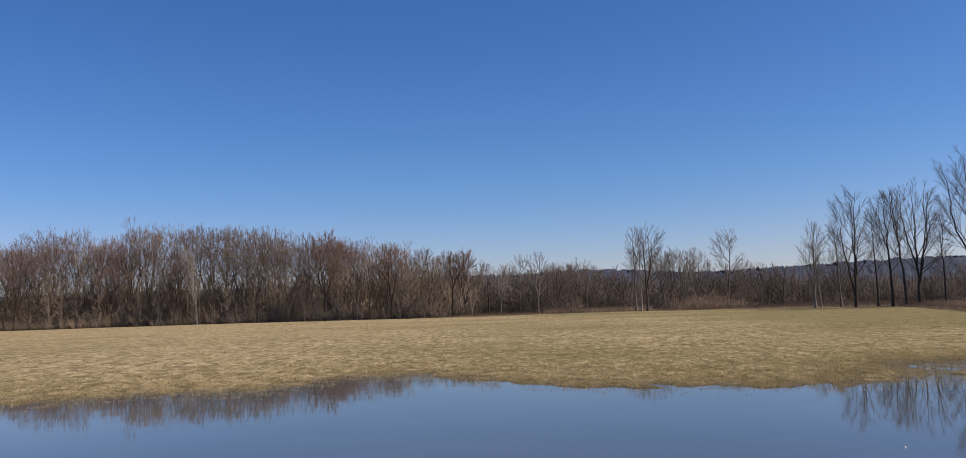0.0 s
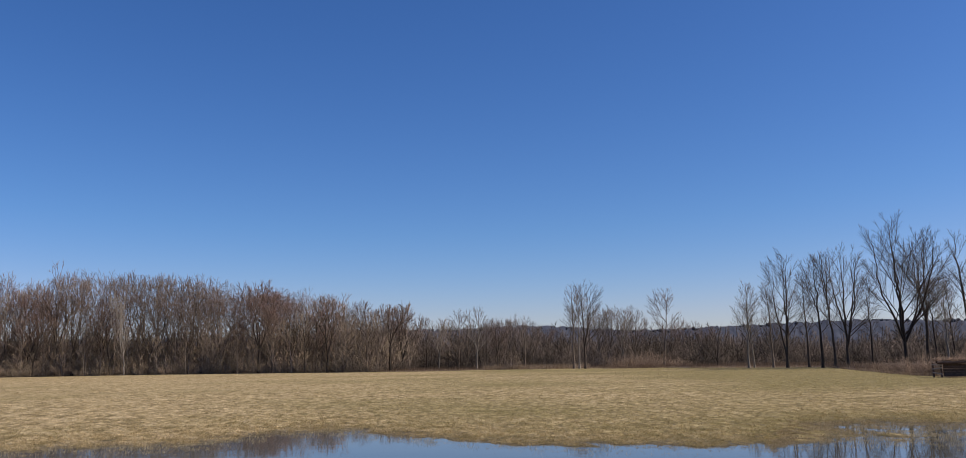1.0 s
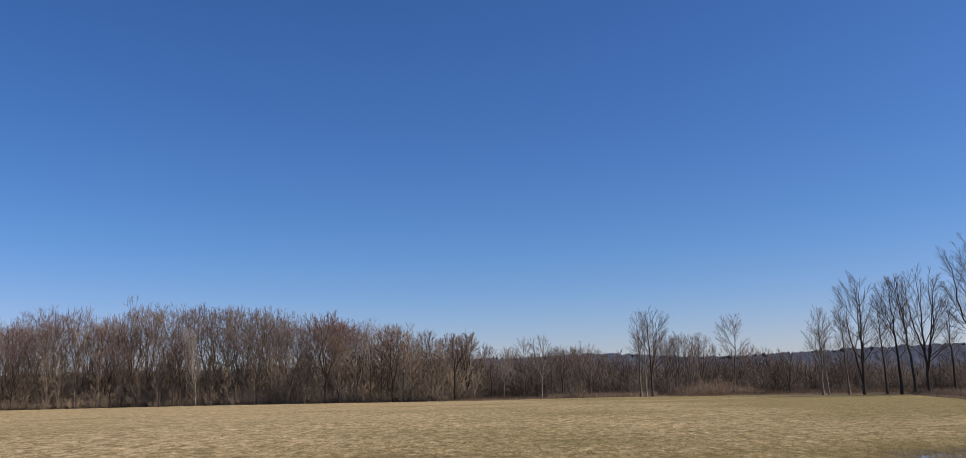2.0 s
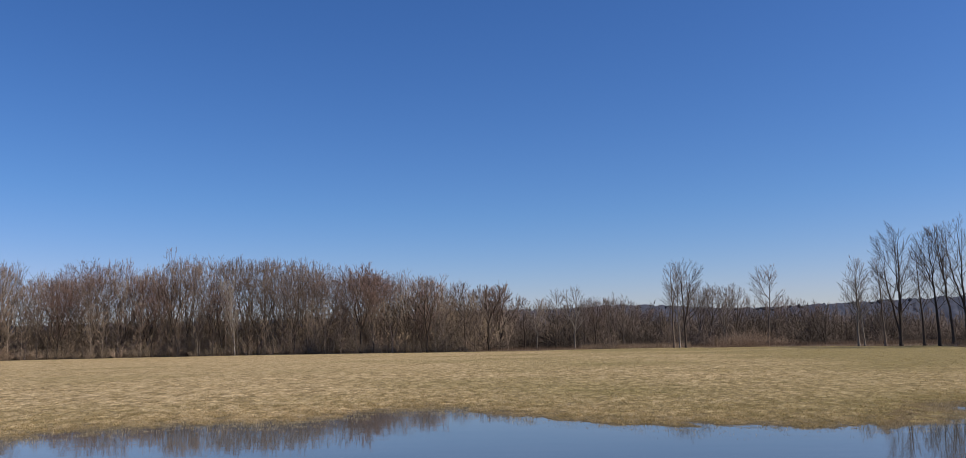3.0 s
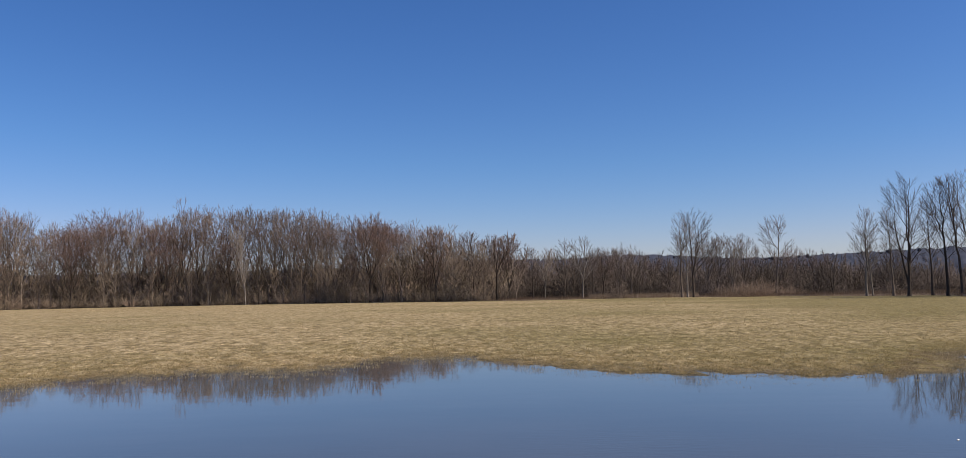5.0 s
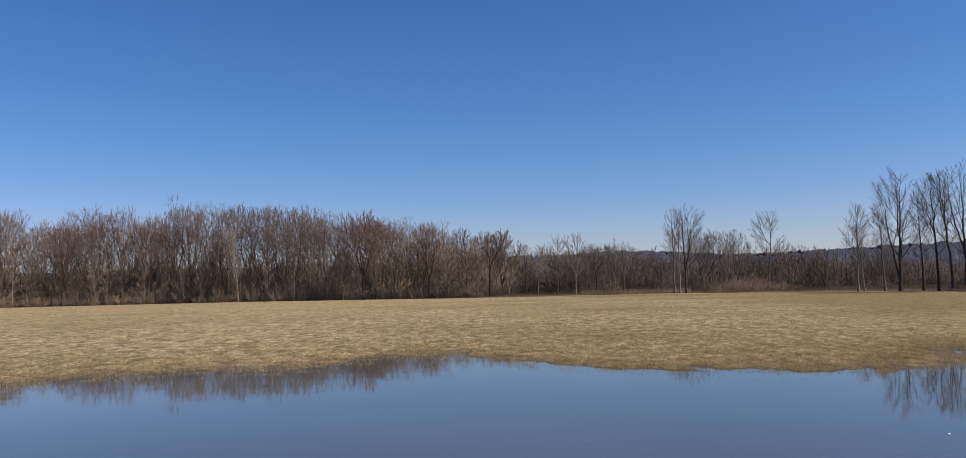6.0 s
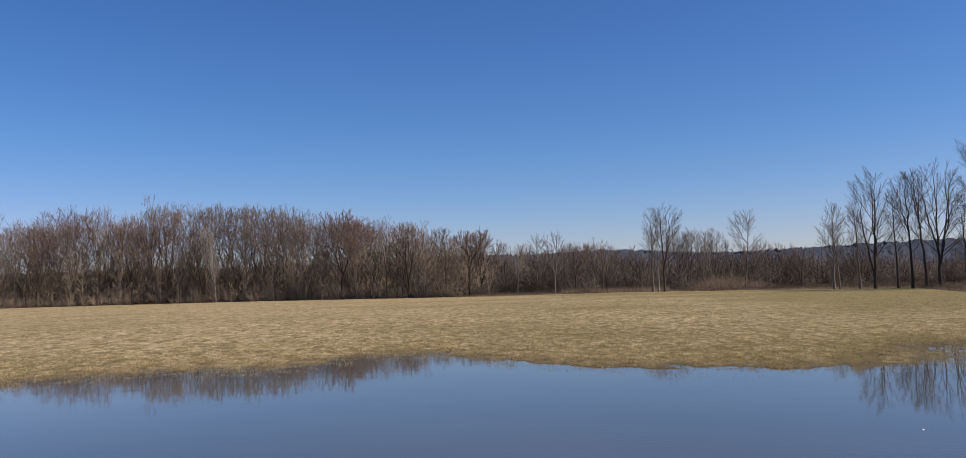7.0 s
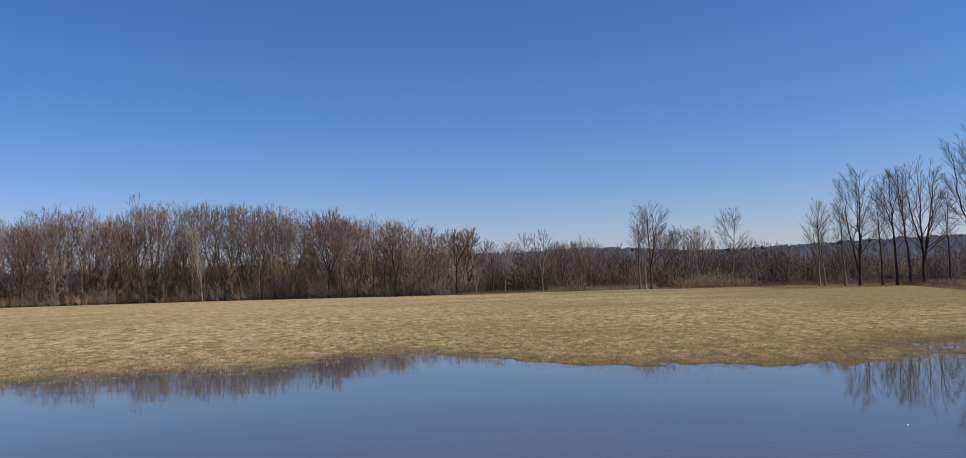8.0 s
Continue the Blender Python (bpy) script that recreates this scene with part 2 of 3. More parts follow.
def spray(rng, p, d, length, r, fine, gaps=(0.6, 0.42), up=0.04, wob=0.06, lift=0.12, room=None, open_=(30, 50), simple=False):
    """A limb whose side branches shorten towards its tip, with twigs along those: bars and pointed twigs."""
    thin = []
    thick, joints = shoot(rng, p, d, length, r, max(r * 0.22, fine), max(3, min(7, int(length / 0.8))), up, wob)
    n2 = max(3, int(length / gaps[0]))
    for k in range(n2):
        u = 0.15 + 0.85 * (k + rng.random()) / n2
        q, e, rr = along(joints, p, u)
        side = aside(rng, e, rng.uniform(*open_))
        side = norm((side[0], side[1], side[2] + lift))
        bl = (0.58 * (1 - u) * length + 0.45) * rng.uniform(0.65, 1.15)
        if room:
            bl = max(0.4, min(bl, room(q, side) + 0.3))
        if simple:
            tip = tuple(q[c] + side[c] * bl for c in range(3))
            bj = [(tip, side, fine, 1.0)]
            thin.append((*q, *tip, fine * 1.3))
        else:
            bs, bj = shoot(rng, q, side, bl, max(rr * 0.42, fine * 1.15), fine * 0.8, 2 if bl < 1.5 else 3, up, 0.08)
            thick += bs
        n3 = max(2, int(bl / gaps[1]))
        for j in range(n3):
            u3 = 0.15 + 0.85 * (j + rng.random()) / n3
            q3, e3, _ = along(bj, q, u3)
            d3 = aside(rng, e3, rng.uniform(22, 48))
            d3 = norm((d3[0], d3[1], d3[2] + lift))
            tl = (0.55 * (1 - u3) * bl + 0.28) * rng.uniform(0.7, 1.25)
            thin.append((*q3, *(q3[c] + d3[c] * tl for c in range(3)), fine))
    tip, e, _ = along(joints, p, 1.0)
    for k in range(3):
        d3 = aside(rng, e, rng.uniform(2, 22))
        tl = rng.uniform(0.35, 0.8)
        thin.append((*tip, *(tip[c] + d3[c] * tl for c in range(3)), fine))
    return thick, thin


def grow(seed, height, width, base=0.3, stems=1, fork=0.3, rise=40, limbs=16, r=None, lean=0.0, fine=0.011, gaps=(0.6, 0.42), lift=0.1):
    """A bare upright tree inside an egg-shaped outline: trunk lines, limbs, twigs."""
    rng = random.Random(seed)
    r = r or height * 0.0115
    zb, half = height * base, width * 0.5
    zc = zb + (height - zb) * 0.45
    n = 12

    def room(p, d):
        """The way from p along d to the outline of the crown."""
        k, edge = 0.0, rng.uniform(0.75, 1.15)
        while k < height:
            k += 0.2
            x, y, z = p[0] + d[0] * k - lean * p[2] / height, p[1] + d[1] * k, p[2] + d[2] * k
            v = (z - zc) / ((height - zc) * 0.96 if z > zc else (zc - zb * 0.6))
            if (math.hypot(x, y) / half) ** 2 + abs(v) ** 2.3 > edge:
                break
        return k

    stem_lines, boughs, thin = [], [], []
    turn = rng.uniform(0, 360)
    main = None
    for k in range(stems):
        pts = []
        if k == 0:
            drift = 0.10 * width if stems > 1 else 0.0
            off = (lean + math.cos(radians(turn)) * drift, math.sin(radians(turn)) * drift)
            for i in range(n + 1):
                u = i / n
                w = height * 0.005 * min(1, u * 3)
                pts.append((off[0] * u ** 1.4 + rng.gauss(0, w), off[1] * u ** 1.4 + rng.gauss(0, w), -0.15 + u * (height * 0.93 + 0.15)))
            ra, main = r, pts
            first = base
        else:
            i0 = max(1, round(fork * rng.uniform(0.75, 1.3) * n))
            p = main[min(i0, n - 3)]
            az = radians(turn + 360 * k / stems + rng.uniform(-25, 25))
            reach, top = half * rng.uniform(0.32, 0.62), height * rng.uniform(0.78, 0.93)
            for i in range(n + 1):
                u = i / n
                s = reach * math.sin(min(1.0, u * 1.1) * math.pi * 0.5)
                w = height * 0.005 * min(1, u * 4)
                pts.append((p[0] + math.cos(az) * s + rng.gauss(0, w), p[1] + math.sin(az) * s + rng.gauss(0, w), p[2] + (top - p[2]) * u))
            ra = r * (1 - i0 / n) * 0.7 + 0.015
            first = max(0.10, (zb - p[2]) / (top - p[2]))
        stem_lines.append([(q, (ra * (1 - i / n) ** 1.05 + 0.012) * (1.4 if k == 0 and i == 0 else 1.0)) for i, q in enumerate(pts)])
        count = limbs if k == 0 else max(7, int(limbs * 0.7))
        for j in range(count):
            u = min(first + (0.98 - first) * (j + rng.random() * 0.9) / count, 0.98)
            i = min(int(u * n), n - 1)
            s = u * n - i
            p = tuple(pts[i][c] + (pts[i + 1][c] - pts[i][c]) * s for c in range(3))
            ang = radians(rise * (1.25 - 0.65 * u) + rng.uniform(-8, 12))
            az = j * 2.4 + rng.uniform(-0.8, 0.8)
            if k:      # side stems grow outward
                az = math.atan2(p[1], p[0]) + rng.uniform(-1.9, 1.9)
            d = (math.cos(az) * math.sin(ang), math.sin(az) * math.sin(ang), math.cos(ang))
            length = max(0.7, room(p, d) * rng.uniform(0.75, 1.0))
            a, b = spray(rng, p, d, length, max(0.016, min(ra * (1 - u) * 0.5, length * 0.0115)), fine, gaps, 0.022, 0.04, lift, room, (24, 44))
            boughs.append(a)
            thin += b
    return stem_lines, [np.array(a) for a in boughs], np.array(thin)


def grow_forked(seed, height, width, base=0.3, stems=2, levels=6, spread=(18, 42), r=None, lean=0.0, fine=0.02, twigs=3, crook=0.13):
    """A bare broad-crowned tree that forks again and again: trunk lines, limbs, twigs."""
    rng = random.Random(seed)
    r = r or height * 0.0145
    pts, radii = [], []
    n = 6
    for i in range(n + 1):
        u = i / n
        w = height * 0.004 * min(1, 3 * u)
        pts.append((rng.gauss(0, w), rng.gauss(0, w), -0.15 + u * (height * base + 0.15)))
        radii.append(r * (1.35 if i == 0 else 1 - 0.25 * u))
    boughs, thin = [], []
    turn = rng.uniform(0, 2 * math.pi)
    for k in range(stems):
        az = turn + 2 * math.pi * k / stems + rng.uniform(-0.4, 0.4)
        ang = radians(rng.uniform(14, 34))
        d0 = (math.cos(az) * math.sin(ang), math.sin(az) * math.sin(ang), math.cos(ang))
        bars = []
        todo = [(pts[-1], d0, height * 0.25 * rng.uniform(0.8, 1.2), r * 0.75 / stems ** 0.35, 1)]
        while todo:
            p, d, length, rad, level = todo.pop()
            end = max(rad * 0.78, fine * 0.9)
            bs, bj = shoot(rng, p, d, length, rad, end, 3 if level < 4 else 2, 0.05, crook)
            bars += bs
            q, e, _ = along(bj, p, 1.0)
            if level >= levels - 2:
                for _ in range(twigs):
                    q3, e3, _r = along(bj, p, rng.uniform(0.2, 1.0))
                    d3 = aside(rng, e3, rng.uniform(20, 55))
                    d3 = norm((d3[0], d3[1], d3[2] + 0.1))
                    tl = rng.uniform(0.5, 1.25) * height / 18
                    thin.append((*q3, *(q3[c] + d3[c] * tl for c in range(3)), fine))
            if level < 4:
                for _ in range(2):
                    q3, e3, r3 = along(bj, p, rng.uniform(0.15, 0.95))
                    d3 = aside(rng, e3, rng.uniform(35, 65))
                    todo.append((q3, norm((d3[0], d3[1], d3[2] + 0.1)), length * rng.uniform(0.5, 0.8), max(r3 * 0.4, fine), level + 3 if level < 3 else levels))
            if level < levels:
                kids = 3 if rng.random() < (0.35 if level < 3 else 0.15) else 2
                v = aside(rng, e, 90)
                w = (e[1] * v[2] - e[2] * v[1], e[2] * v[0] - e[0] * v[2], e[0] * v[1] - e[1] * v[0])
                for j in range(kids):
                    t = 2 * math.pi * j / kids + rng.uniform(-0.5, 0.5)
                    s, c = math.sin(radians(rng.uniform(*spread))), math.cos(radians(25))
                    dd = norm(tuple(e[i] * c + (v[i] * math.cos(t) + w[i] * math.sin(t)) * s for i in range(3)))
                    todo.append((q, norm((dd[0], dd[1], dd[2] + 0.05)), length * rng.uniform(0.62, 0.86), max(end * (0.82 if j == 0 else 0.66), fine * 0.9), level + 1))
        boughs.append(np.array(bars))
    thin = np.array(thin)
    tips = thin[:, 3:6]
    out = np.percentile(np.hypot(tips[:, 0], tips[:, 1]), 95)
    zb, zt = height * base, np.percentile(tips[:, 2], 99)
    fit_xy, fit_z = width * 0.5 / out, (height - zb) / (zt - zb)
    for rows in boughs + [thin]:
        for o in (0, 3):
            rows[:, o + 2] = np.where(rows[:, o + 2] > zb, zb + (rows[:, o + 2] - zb) * fit_z, rows[:, o + 2])
            up = np.clip((rows[:, o + 2] - zb) / (height - zb), 0, 1.1)
            rows[:, o] = rows[:, o] * fit_xy + lean * up
            rows[:, o + 1] *= fit_xy
    return [[(p, q) for p, q in zip(pts, radii)]], boughs, thin


def sweep(lines, sides):
    """Connected round stems from lines of points and radii."""
    th = np.arange(sides) * 2 * math.pi / sides
    ring = np.stack([np.cos(th), np.sin(th), 0 * th], 1)
    i = np.arange(sides)
    quad = np.stack([i, (i + 1) % sides, (i + 1) % sides + sides, i + sides], 1)
    verts, faces, at_ = [], [], 0
    for line in lines:
        m = len(line)
        verts.append((np.array([p for p, _ in line])[:, None] + ring[None] * np.array([q for _, q in line])[:, None, None]).reshape(-1, 3))
        faces.append((at_ + np.arange(m - 1) * sides)[:, None, None] + quad[None])
        at_ += m * sides
    return np.concatenate(verts), np.concatenate([f.reshape(-1, 4) for f in faces])


def bush(seed, height, width, stems, gaps=(0.6, 0.45), fine=0.009, spread=62, lift=0.1):
    """A many-stemmed shrub under a dome: stems and twigs."""
    rng = random.Random(seed)
    thick, thin = [], []
    for k in range(stems):
        az, ang = k * 2.4 + rng.uniform(-0.5, 0.5), radians(spread * math.sqrt((k + 0.5) / stems) + rng.uniform(-8, 8))
        rad = width * 0.22 * math.sqrt(rng.random())
        p = (math.cos(az) * rad, math.sin(az) * rad, -0.1)
        d = (math.cos(az) * math.sin(ang), math.sin(az) * math.sin(ang), math.cos(ang))
        reach = 1 / math.sqrt((math.sin(ang) / (width * 0.5)) ** 2 + (math.cos(ang) / height) ** 2)
        a, b = spray(rng, p, d, reach * rng.uniform(0.7, 1.08), 0.012 + height * 0.0035, fine, gaps, 0.03, 0.10, lift, None, (28, 62), True)
        thick += a
        thin += b
    return thick, thin


def thing(name, m, label, category, group=""):
    ob = new(name)
    ob.empty_display_size = 0.3
    ob.matrix_world = m
    return tagged(ob, label, category, group)


def build_tree(name, m, label, group, bark_mat, twig_mat, each_limb=False, category="tree", form=grow, **how):
    trunk, boughs, thin = form(**how)
    ob = thing(name, m, label, category, group)
    under("trunk", mesh_of("trunk", *sweep(trunk, 7), bark_mat), ob)
    if each_limb:
        for b in boughs:
            under("limb", mesh_of("limb", *tubes(b, 4), bark_mat), ob)
    else:
        tagged(under("branchwork", mesh_of("branchwork", *tubes(np.concatenate(boughs), 3), bark_mat), ob), kind="stuff")
    tagged(under("crown", mesh_of("crown", *cones(thin), twig_mat), ob, "fine bare twigs"), kind="stuff")
    return ob


def build_bush(name, m, label, group, bark_mat, twig_mat, category="shrub", **how):
    thick, thin = bush(**how)
    ob = thing(name, m, label, category, group)
    tagged(under("understem", mesh_of("understem", *tubes(thick, 3), bark_mat), ob), kind="stuff")
    tagged(under("crown", mesh_of("crown", *cones(thin), twig_mat), ob, "fine bare twigs"), kind="stuff")
    return ob


def at(az, dist, z=0.1, turn=0.0, scale=1.0, tall=1.0):
    a = radians(az)
    return Matrix.LocRotScale((dist * math.sin(a), dist * math.cos(a), z), Euler((0, 0, radians(turn))), (scale, scale, scale * tall))


# ---------------------------------------------------------------- ground
SHORE = ((-180, 4), (-120, 4), (-75, 30), (-45, 24), (-31.2, 22.3), (-26, 23.7), (-20.9, 23.9), (-13.5, 23.2), (-9.5, 25.0), (-7.6, 26.0),
         (-3.6, 25.9), (-0.8, 23.9), (4.4, 21.5), (8, 20.6), (12.3, 20.2), (19.7, 20.3), (23, 21.0), (25.2, 26.4), (28, 27.6),
         (33, 27.8), (45, 30), (75, 34), (120, 4), (180, 4))
EDGE = ((-60, 190), (-33, 182), (-26, 178), (-15, 165), (-4, 146), (0.5, 138), (8.6, 146), (20, 130), (26.4, 122), (28, 100), (30, 83), (33, 71), (45, 70), (60, 110))


def table(rows, x):
    return np.interp(x, [a for a, _ in rows], [b for _, b in rows])


def wave(x, y, scale, seed):
    """Cheap smooth noise, about -1 to 1."""
    rng = np.random.RandomState(seed)
    out = 0
    for k in range(7):
        a, ph, f = rng.uniform(0, 2 * math.pi), rng.uniform(0, 2 * math.pi), (0.6 + 0.28 * k) / scale
        out = out + np.sin((x * math.cos(a) + y * math.sin(a)) * f * 2 * math.pi + ph)
    return out / 3.2


def land(r, az):
    """Height of the ground at a distance and a bearing in degrees."""
    a = np.radians(az)
    x, y = r * np.sin(a), r * np.cos(a)
    d = r - table(SHORE, az)
    rise = 0.11 * (1 - np.exp(-np.maximum(d, 0) / 5.0)) + 0.02 * np.clip(d / 100, 0, 1)
    dip = -0.45 * (1 - np.exp(np.minimum(d, 0) / 14.0))
    h = rise + dip
    near = np.exp(-((d / 6.0) ** 2))
    h = h + near * (0.012 * wave(x, y, 2.2, 3) + 0.008 * wave(x, y, 0.8, 4) + 0.009 * wave(x, y, 0.42, 14)) + np.where(d > 0, 0.02 * wave(x, y, 24, 5) * np.clip(d / 15, 0, 1) + (0.016 * wave(x, y, 1.1, 6) + 0.010 * wave(x, y, 0.5, 7)) * np.clip(d / 3, 0, 1) * np.clip((70 - r) / 20, 0, 1), 0)
    # a grassy shoal across the inlet
    shoal = np.exp(-(((r - 22.9) / 2.5) ** 2)) * np.clip((az - 22.5) / 2, 0, 1) * np.clip((48 - az) / 12, 0, 1)
    h = h + shoal * (0.122 * (1.22 - 0.4 * np.clip((az - 25) / 7, 0, 1)) + 0.030 * wave(x, y, 1.3, 8) + 0.025 * wave(x, y, 3.5, 9) + 0.015 * wave(x, y, 0.5, 10))
    # the near bank underfoot
    h = h * np.clip((r - 1.5) / 5, 0, 1) ** 1.5
    bank = 0.5 / (1 + np.exp(np.clip((np.hypot(x, y + 1.5) - 5.0) / 0.7, -30, 30)))
    h = h + bank
    far = np.clip((r - 400) / 1500, 0, 1)
    return h + far * 6


def z_at(az, dist):
    return float(land(np.array([float(dist)]), np.array([float(az)]))[0])


rs = np.concatenate([[0.0], np.arange(0.5, 15, 0.5), np.arange(15, 36, 0.2), np.arange(36, 61, 0.6)])
outer = np.concatenate([np.linspace(0, 1, 16)[1:], [1.004, 1.05, 1.15, 1.3, 1.6, 2.2, 3, 4.5, 7, 11, 18, 30]])
azs = np.concatenate([np.arange(-180, -45, 5.0), np.arange(-45, 45, 0.4), np.arange(45, 180, 5.0)])
RR, AA = np.meshgrid(np.concatenate([rs, outer]), azs, indexing="ij")
rim = table(EDGE, azs) + 1.2 * wave(azs, 0 * azs, 1.5, 31) + 0.5 * wave(azs, 0 * azs, 0.4, 32)
RR[len(rs):] = np.where(outer[:, None] <= 1, 60 + (rim[None] - 60) * outer[:, None], rim[None] * outer[:, None])
HH = land(RR, AA)
gv = np.stack([RR * np.sin(np.radians(AA)), RR * np.cos(np.radians(AA)), HH], -1).reshape(-1, 3)
nr, na = RR.shape
i, j = np.meshgrid(np.arange(nr - 1), np.arange(na), indexing="ij")
j2 = (j + 1) % na
gf = np.stack([i * na + j, (i + 1) * na + j, (i + 1) * na + j2, i * na + j2], -1).reshape(-1, 4)
ground = new("ground", mesh_of("ground", gv, gf[:, ::-1], GROUND))
ground.data.materials.append(LITTER)
ground.data.polygons.foreach_set("material_index", (np.repeat(np.arange(nr - 1), na) >= len(rs) + 14).astype(np.int32))
tagged(ground, "flat field of dormant straw and olive grass", "field", kind="structure")

rings = np.array([0.3, 10, 20, 30, 45])
WA = np.radians(np.arange(-110, 111, 10.0))
wv = np.stack([rings[:, None] * np.sin(WA), rings[:, None] * np.cos(WA), np.zeros((5, len(WA)))], -1).reshape(-1, 3)
k = len(WA)
i, j = np.meshgrid(np.arange(4), np.arange(k - 1), indexing="ij")
wf = np.stack([i * k + j, i * k + j + 1, (i + 1) * k + j + 1, (i + 1) * k + j], -1).reshape(-1, 4)
water = new("water", mesh_of("water", wv, wf, WATER))
tagged(water, "calm blue-grey flooded pond reflecting trees and sky", "pond", kind="structure")


# ---------------------------------------------------------------- far ridge
def ridge_top(az):
    return table(((-90, 30), (-40, 30), (-10, 40), (-2, 48), (9, 50), (14, 44), (17, 41), (20, 45), (25, 47), (29, 49), (33, 45), (45, 42), (90, 40)), az)


ra = np.arange(-75, 75, 0.12)
rd = np.concatenate([np.arange(1250, 1560, 14.0), [1600, 1700, 1900]])
DD, AZ = np.meshgrid(rd, ra, indexing="ij")
X, Y = DD * np.sin(np.radians(AZ)), DD * np.cos(np.radians(AZ))
slope = np.clip((DD - 1250) / 280, 0, 1)
slope = slope * slope * (3 - 2 * slope)
crowns = np.random.RandomState(5).rand(*DD.shape) * 4.5 + 1.5 * wave(X, Y, 60, 12)
Z = 1 + slope * ridge_top(AZ) * (1 + 0.04 * wave(X, Y, 300, 13)) + crowns * np.clip((DD - 1245) / 20, 0, 1)
k = len(ra)
i, j = np.meshgrid(np.arange(len(rd) - 1), np.arange(k - 1), indexing="ij")
rf = np.stack([i * k + j, (i + 1) * k + j, (i + 1) * k + j + 1, i * k + j + 1], -1).reshape(-1, 4)
ridge = new("backdrop", mesh_of("backdrop", np.stack([X, Y, Z], -1).reshape(-1, 3), rf[:, ::-1], RIDGE_HAZED))
tagged(ridge, "long low wooded ridge, distance haze painted in as slate blue", "hill", kind="structure")

# scattered taller crowns and conifers along its top
rr_ = random.Random(77)
fv, ff = [], []
for k in range(260):
    az = rr_.uniform(-4, 37)
    dist = rr_.uniform(1480, 1545)
    a = radians(az)
    top = float(ridge_top(az)) * 0.97
    hh, ww = rr_.uniform(3, 8), rr_.uniform(4, 9)
    o = len(fv)
    for lev, wid in ((0.0, 0.6), (0.3, 1.0), (0.65, 0.8), (0.9, 0.35)):
        for s in range(6):
            t = s * math.pi / 3 + lev
            q = ww * 0.5 * wid * rr_.uniform(0.75, 1.25)
            fv.append((dist * math.sin(a) + q * math.cos(t), dist * math.cos(a) + q * math.sin(t), top + hh * lev))
    for lev in range(3):
        for s in range(6):
            ff.append((o + lev * 6 + s, o + lev * 6 + (s + 1) % 6, o + lev * 6 + 6 + (s + 1) % 6, o + lev * 6 + 6 + s))
far_trees = new("far_trees", mesh_of("far_trees", fv, ff, CONIFER_HAZED))
tagged(far_trees, "dark tree crowns along the far ridge, haze tint in their colour", "trees", kind="stuff")


# ---------------------------------------------------------------- trees along the field's far edge
ROW = "cottonwoods along the field edge"
# bearing, distance, height, width, crown base, stems, fork, pale bark, lean
for k, (az, dist, h, w, base, stems, fork, tone, lean) in enumerate((
        (21.92, 125, 11.9, 4.2, 0.36, 1, 0.3, 1, 0.3), (22.25, 126, 9.0, 2.4, 0.45, 1, 0.3, 1, -0.8),
        (23.39, 125, 12.0, 3.0, 0.40, 1, 0.3, 0, -0.4),
        (24.22, 122, 16.0, 6.6, 0.30, 3, 0.14, 2, 0.0), (25.46, 122, 12.7, 3.2, 0.38, 1, 0.3, 2, -0.2),
        (26.25, 118, 14.8, 4.6, 0.35, 2, 0.42, 2, -0.9), (26.98, 118, 15.2, 4.4, 0.45, 2, 0.5, 2, -1.2),
        (27.69, 120, 15.9, 7.6, 0.28, 4, 0.24, 2, 0.3), (29.05, 120, 11.4, 2.4, 0.4, 1, 0.3, 2, 0.1),
        (30.87, 118, 19.6, 13.0, 0.22, 5, 0.12, 2, 0.0), (32.02, 125, 18.4, 7.4, 0.32, 3, 0.30, 2, -0.2),
        (32.50, 125, 11.4, 3.2, 0.40, 1, 0.3, 2, -0.6), (33.07, 115, 10.2, 2.2, 0.35, 1, 0.3, 1, 0.0),
        (33.42, 118, 10.7, 3.0, 0.35, 1, 0.3, 2, -0.6), (34.23, 112, 16.2, 5.6, 0.35, 2, 0.4, 2, -0.5))):
    bm_, tm_ = ((BARK_MIDDLE, TWIG_DIM), (BARK_PALE, TWIG_DIM), (BARK_DARK, SCRUB))[tone]
    say = ("slim bare grey-brown tree at the field edge", "slim pale-barked bare tree at the field edge",
           "tall dark bare cottonwood with ascending limbs" if stems > 1 else "slender dark bare cottonwood pole")[tone]
    base *= 0.8
    build_tree("cottonwood_tree", at(az, dist, z_at(az, dist), 0), say, ROW, bm_, tm_, each_limb=True, seed=100 + k,
               height=h, width=1.08 * w, base=base, stems=stems, fork=fork, rise=38,
               limbs=(30, 18, 15, 12, 10)[stems - 1], r=0.0125 * h, lean=lean, fine=0.0115, gaps=(0.38, 0.30))

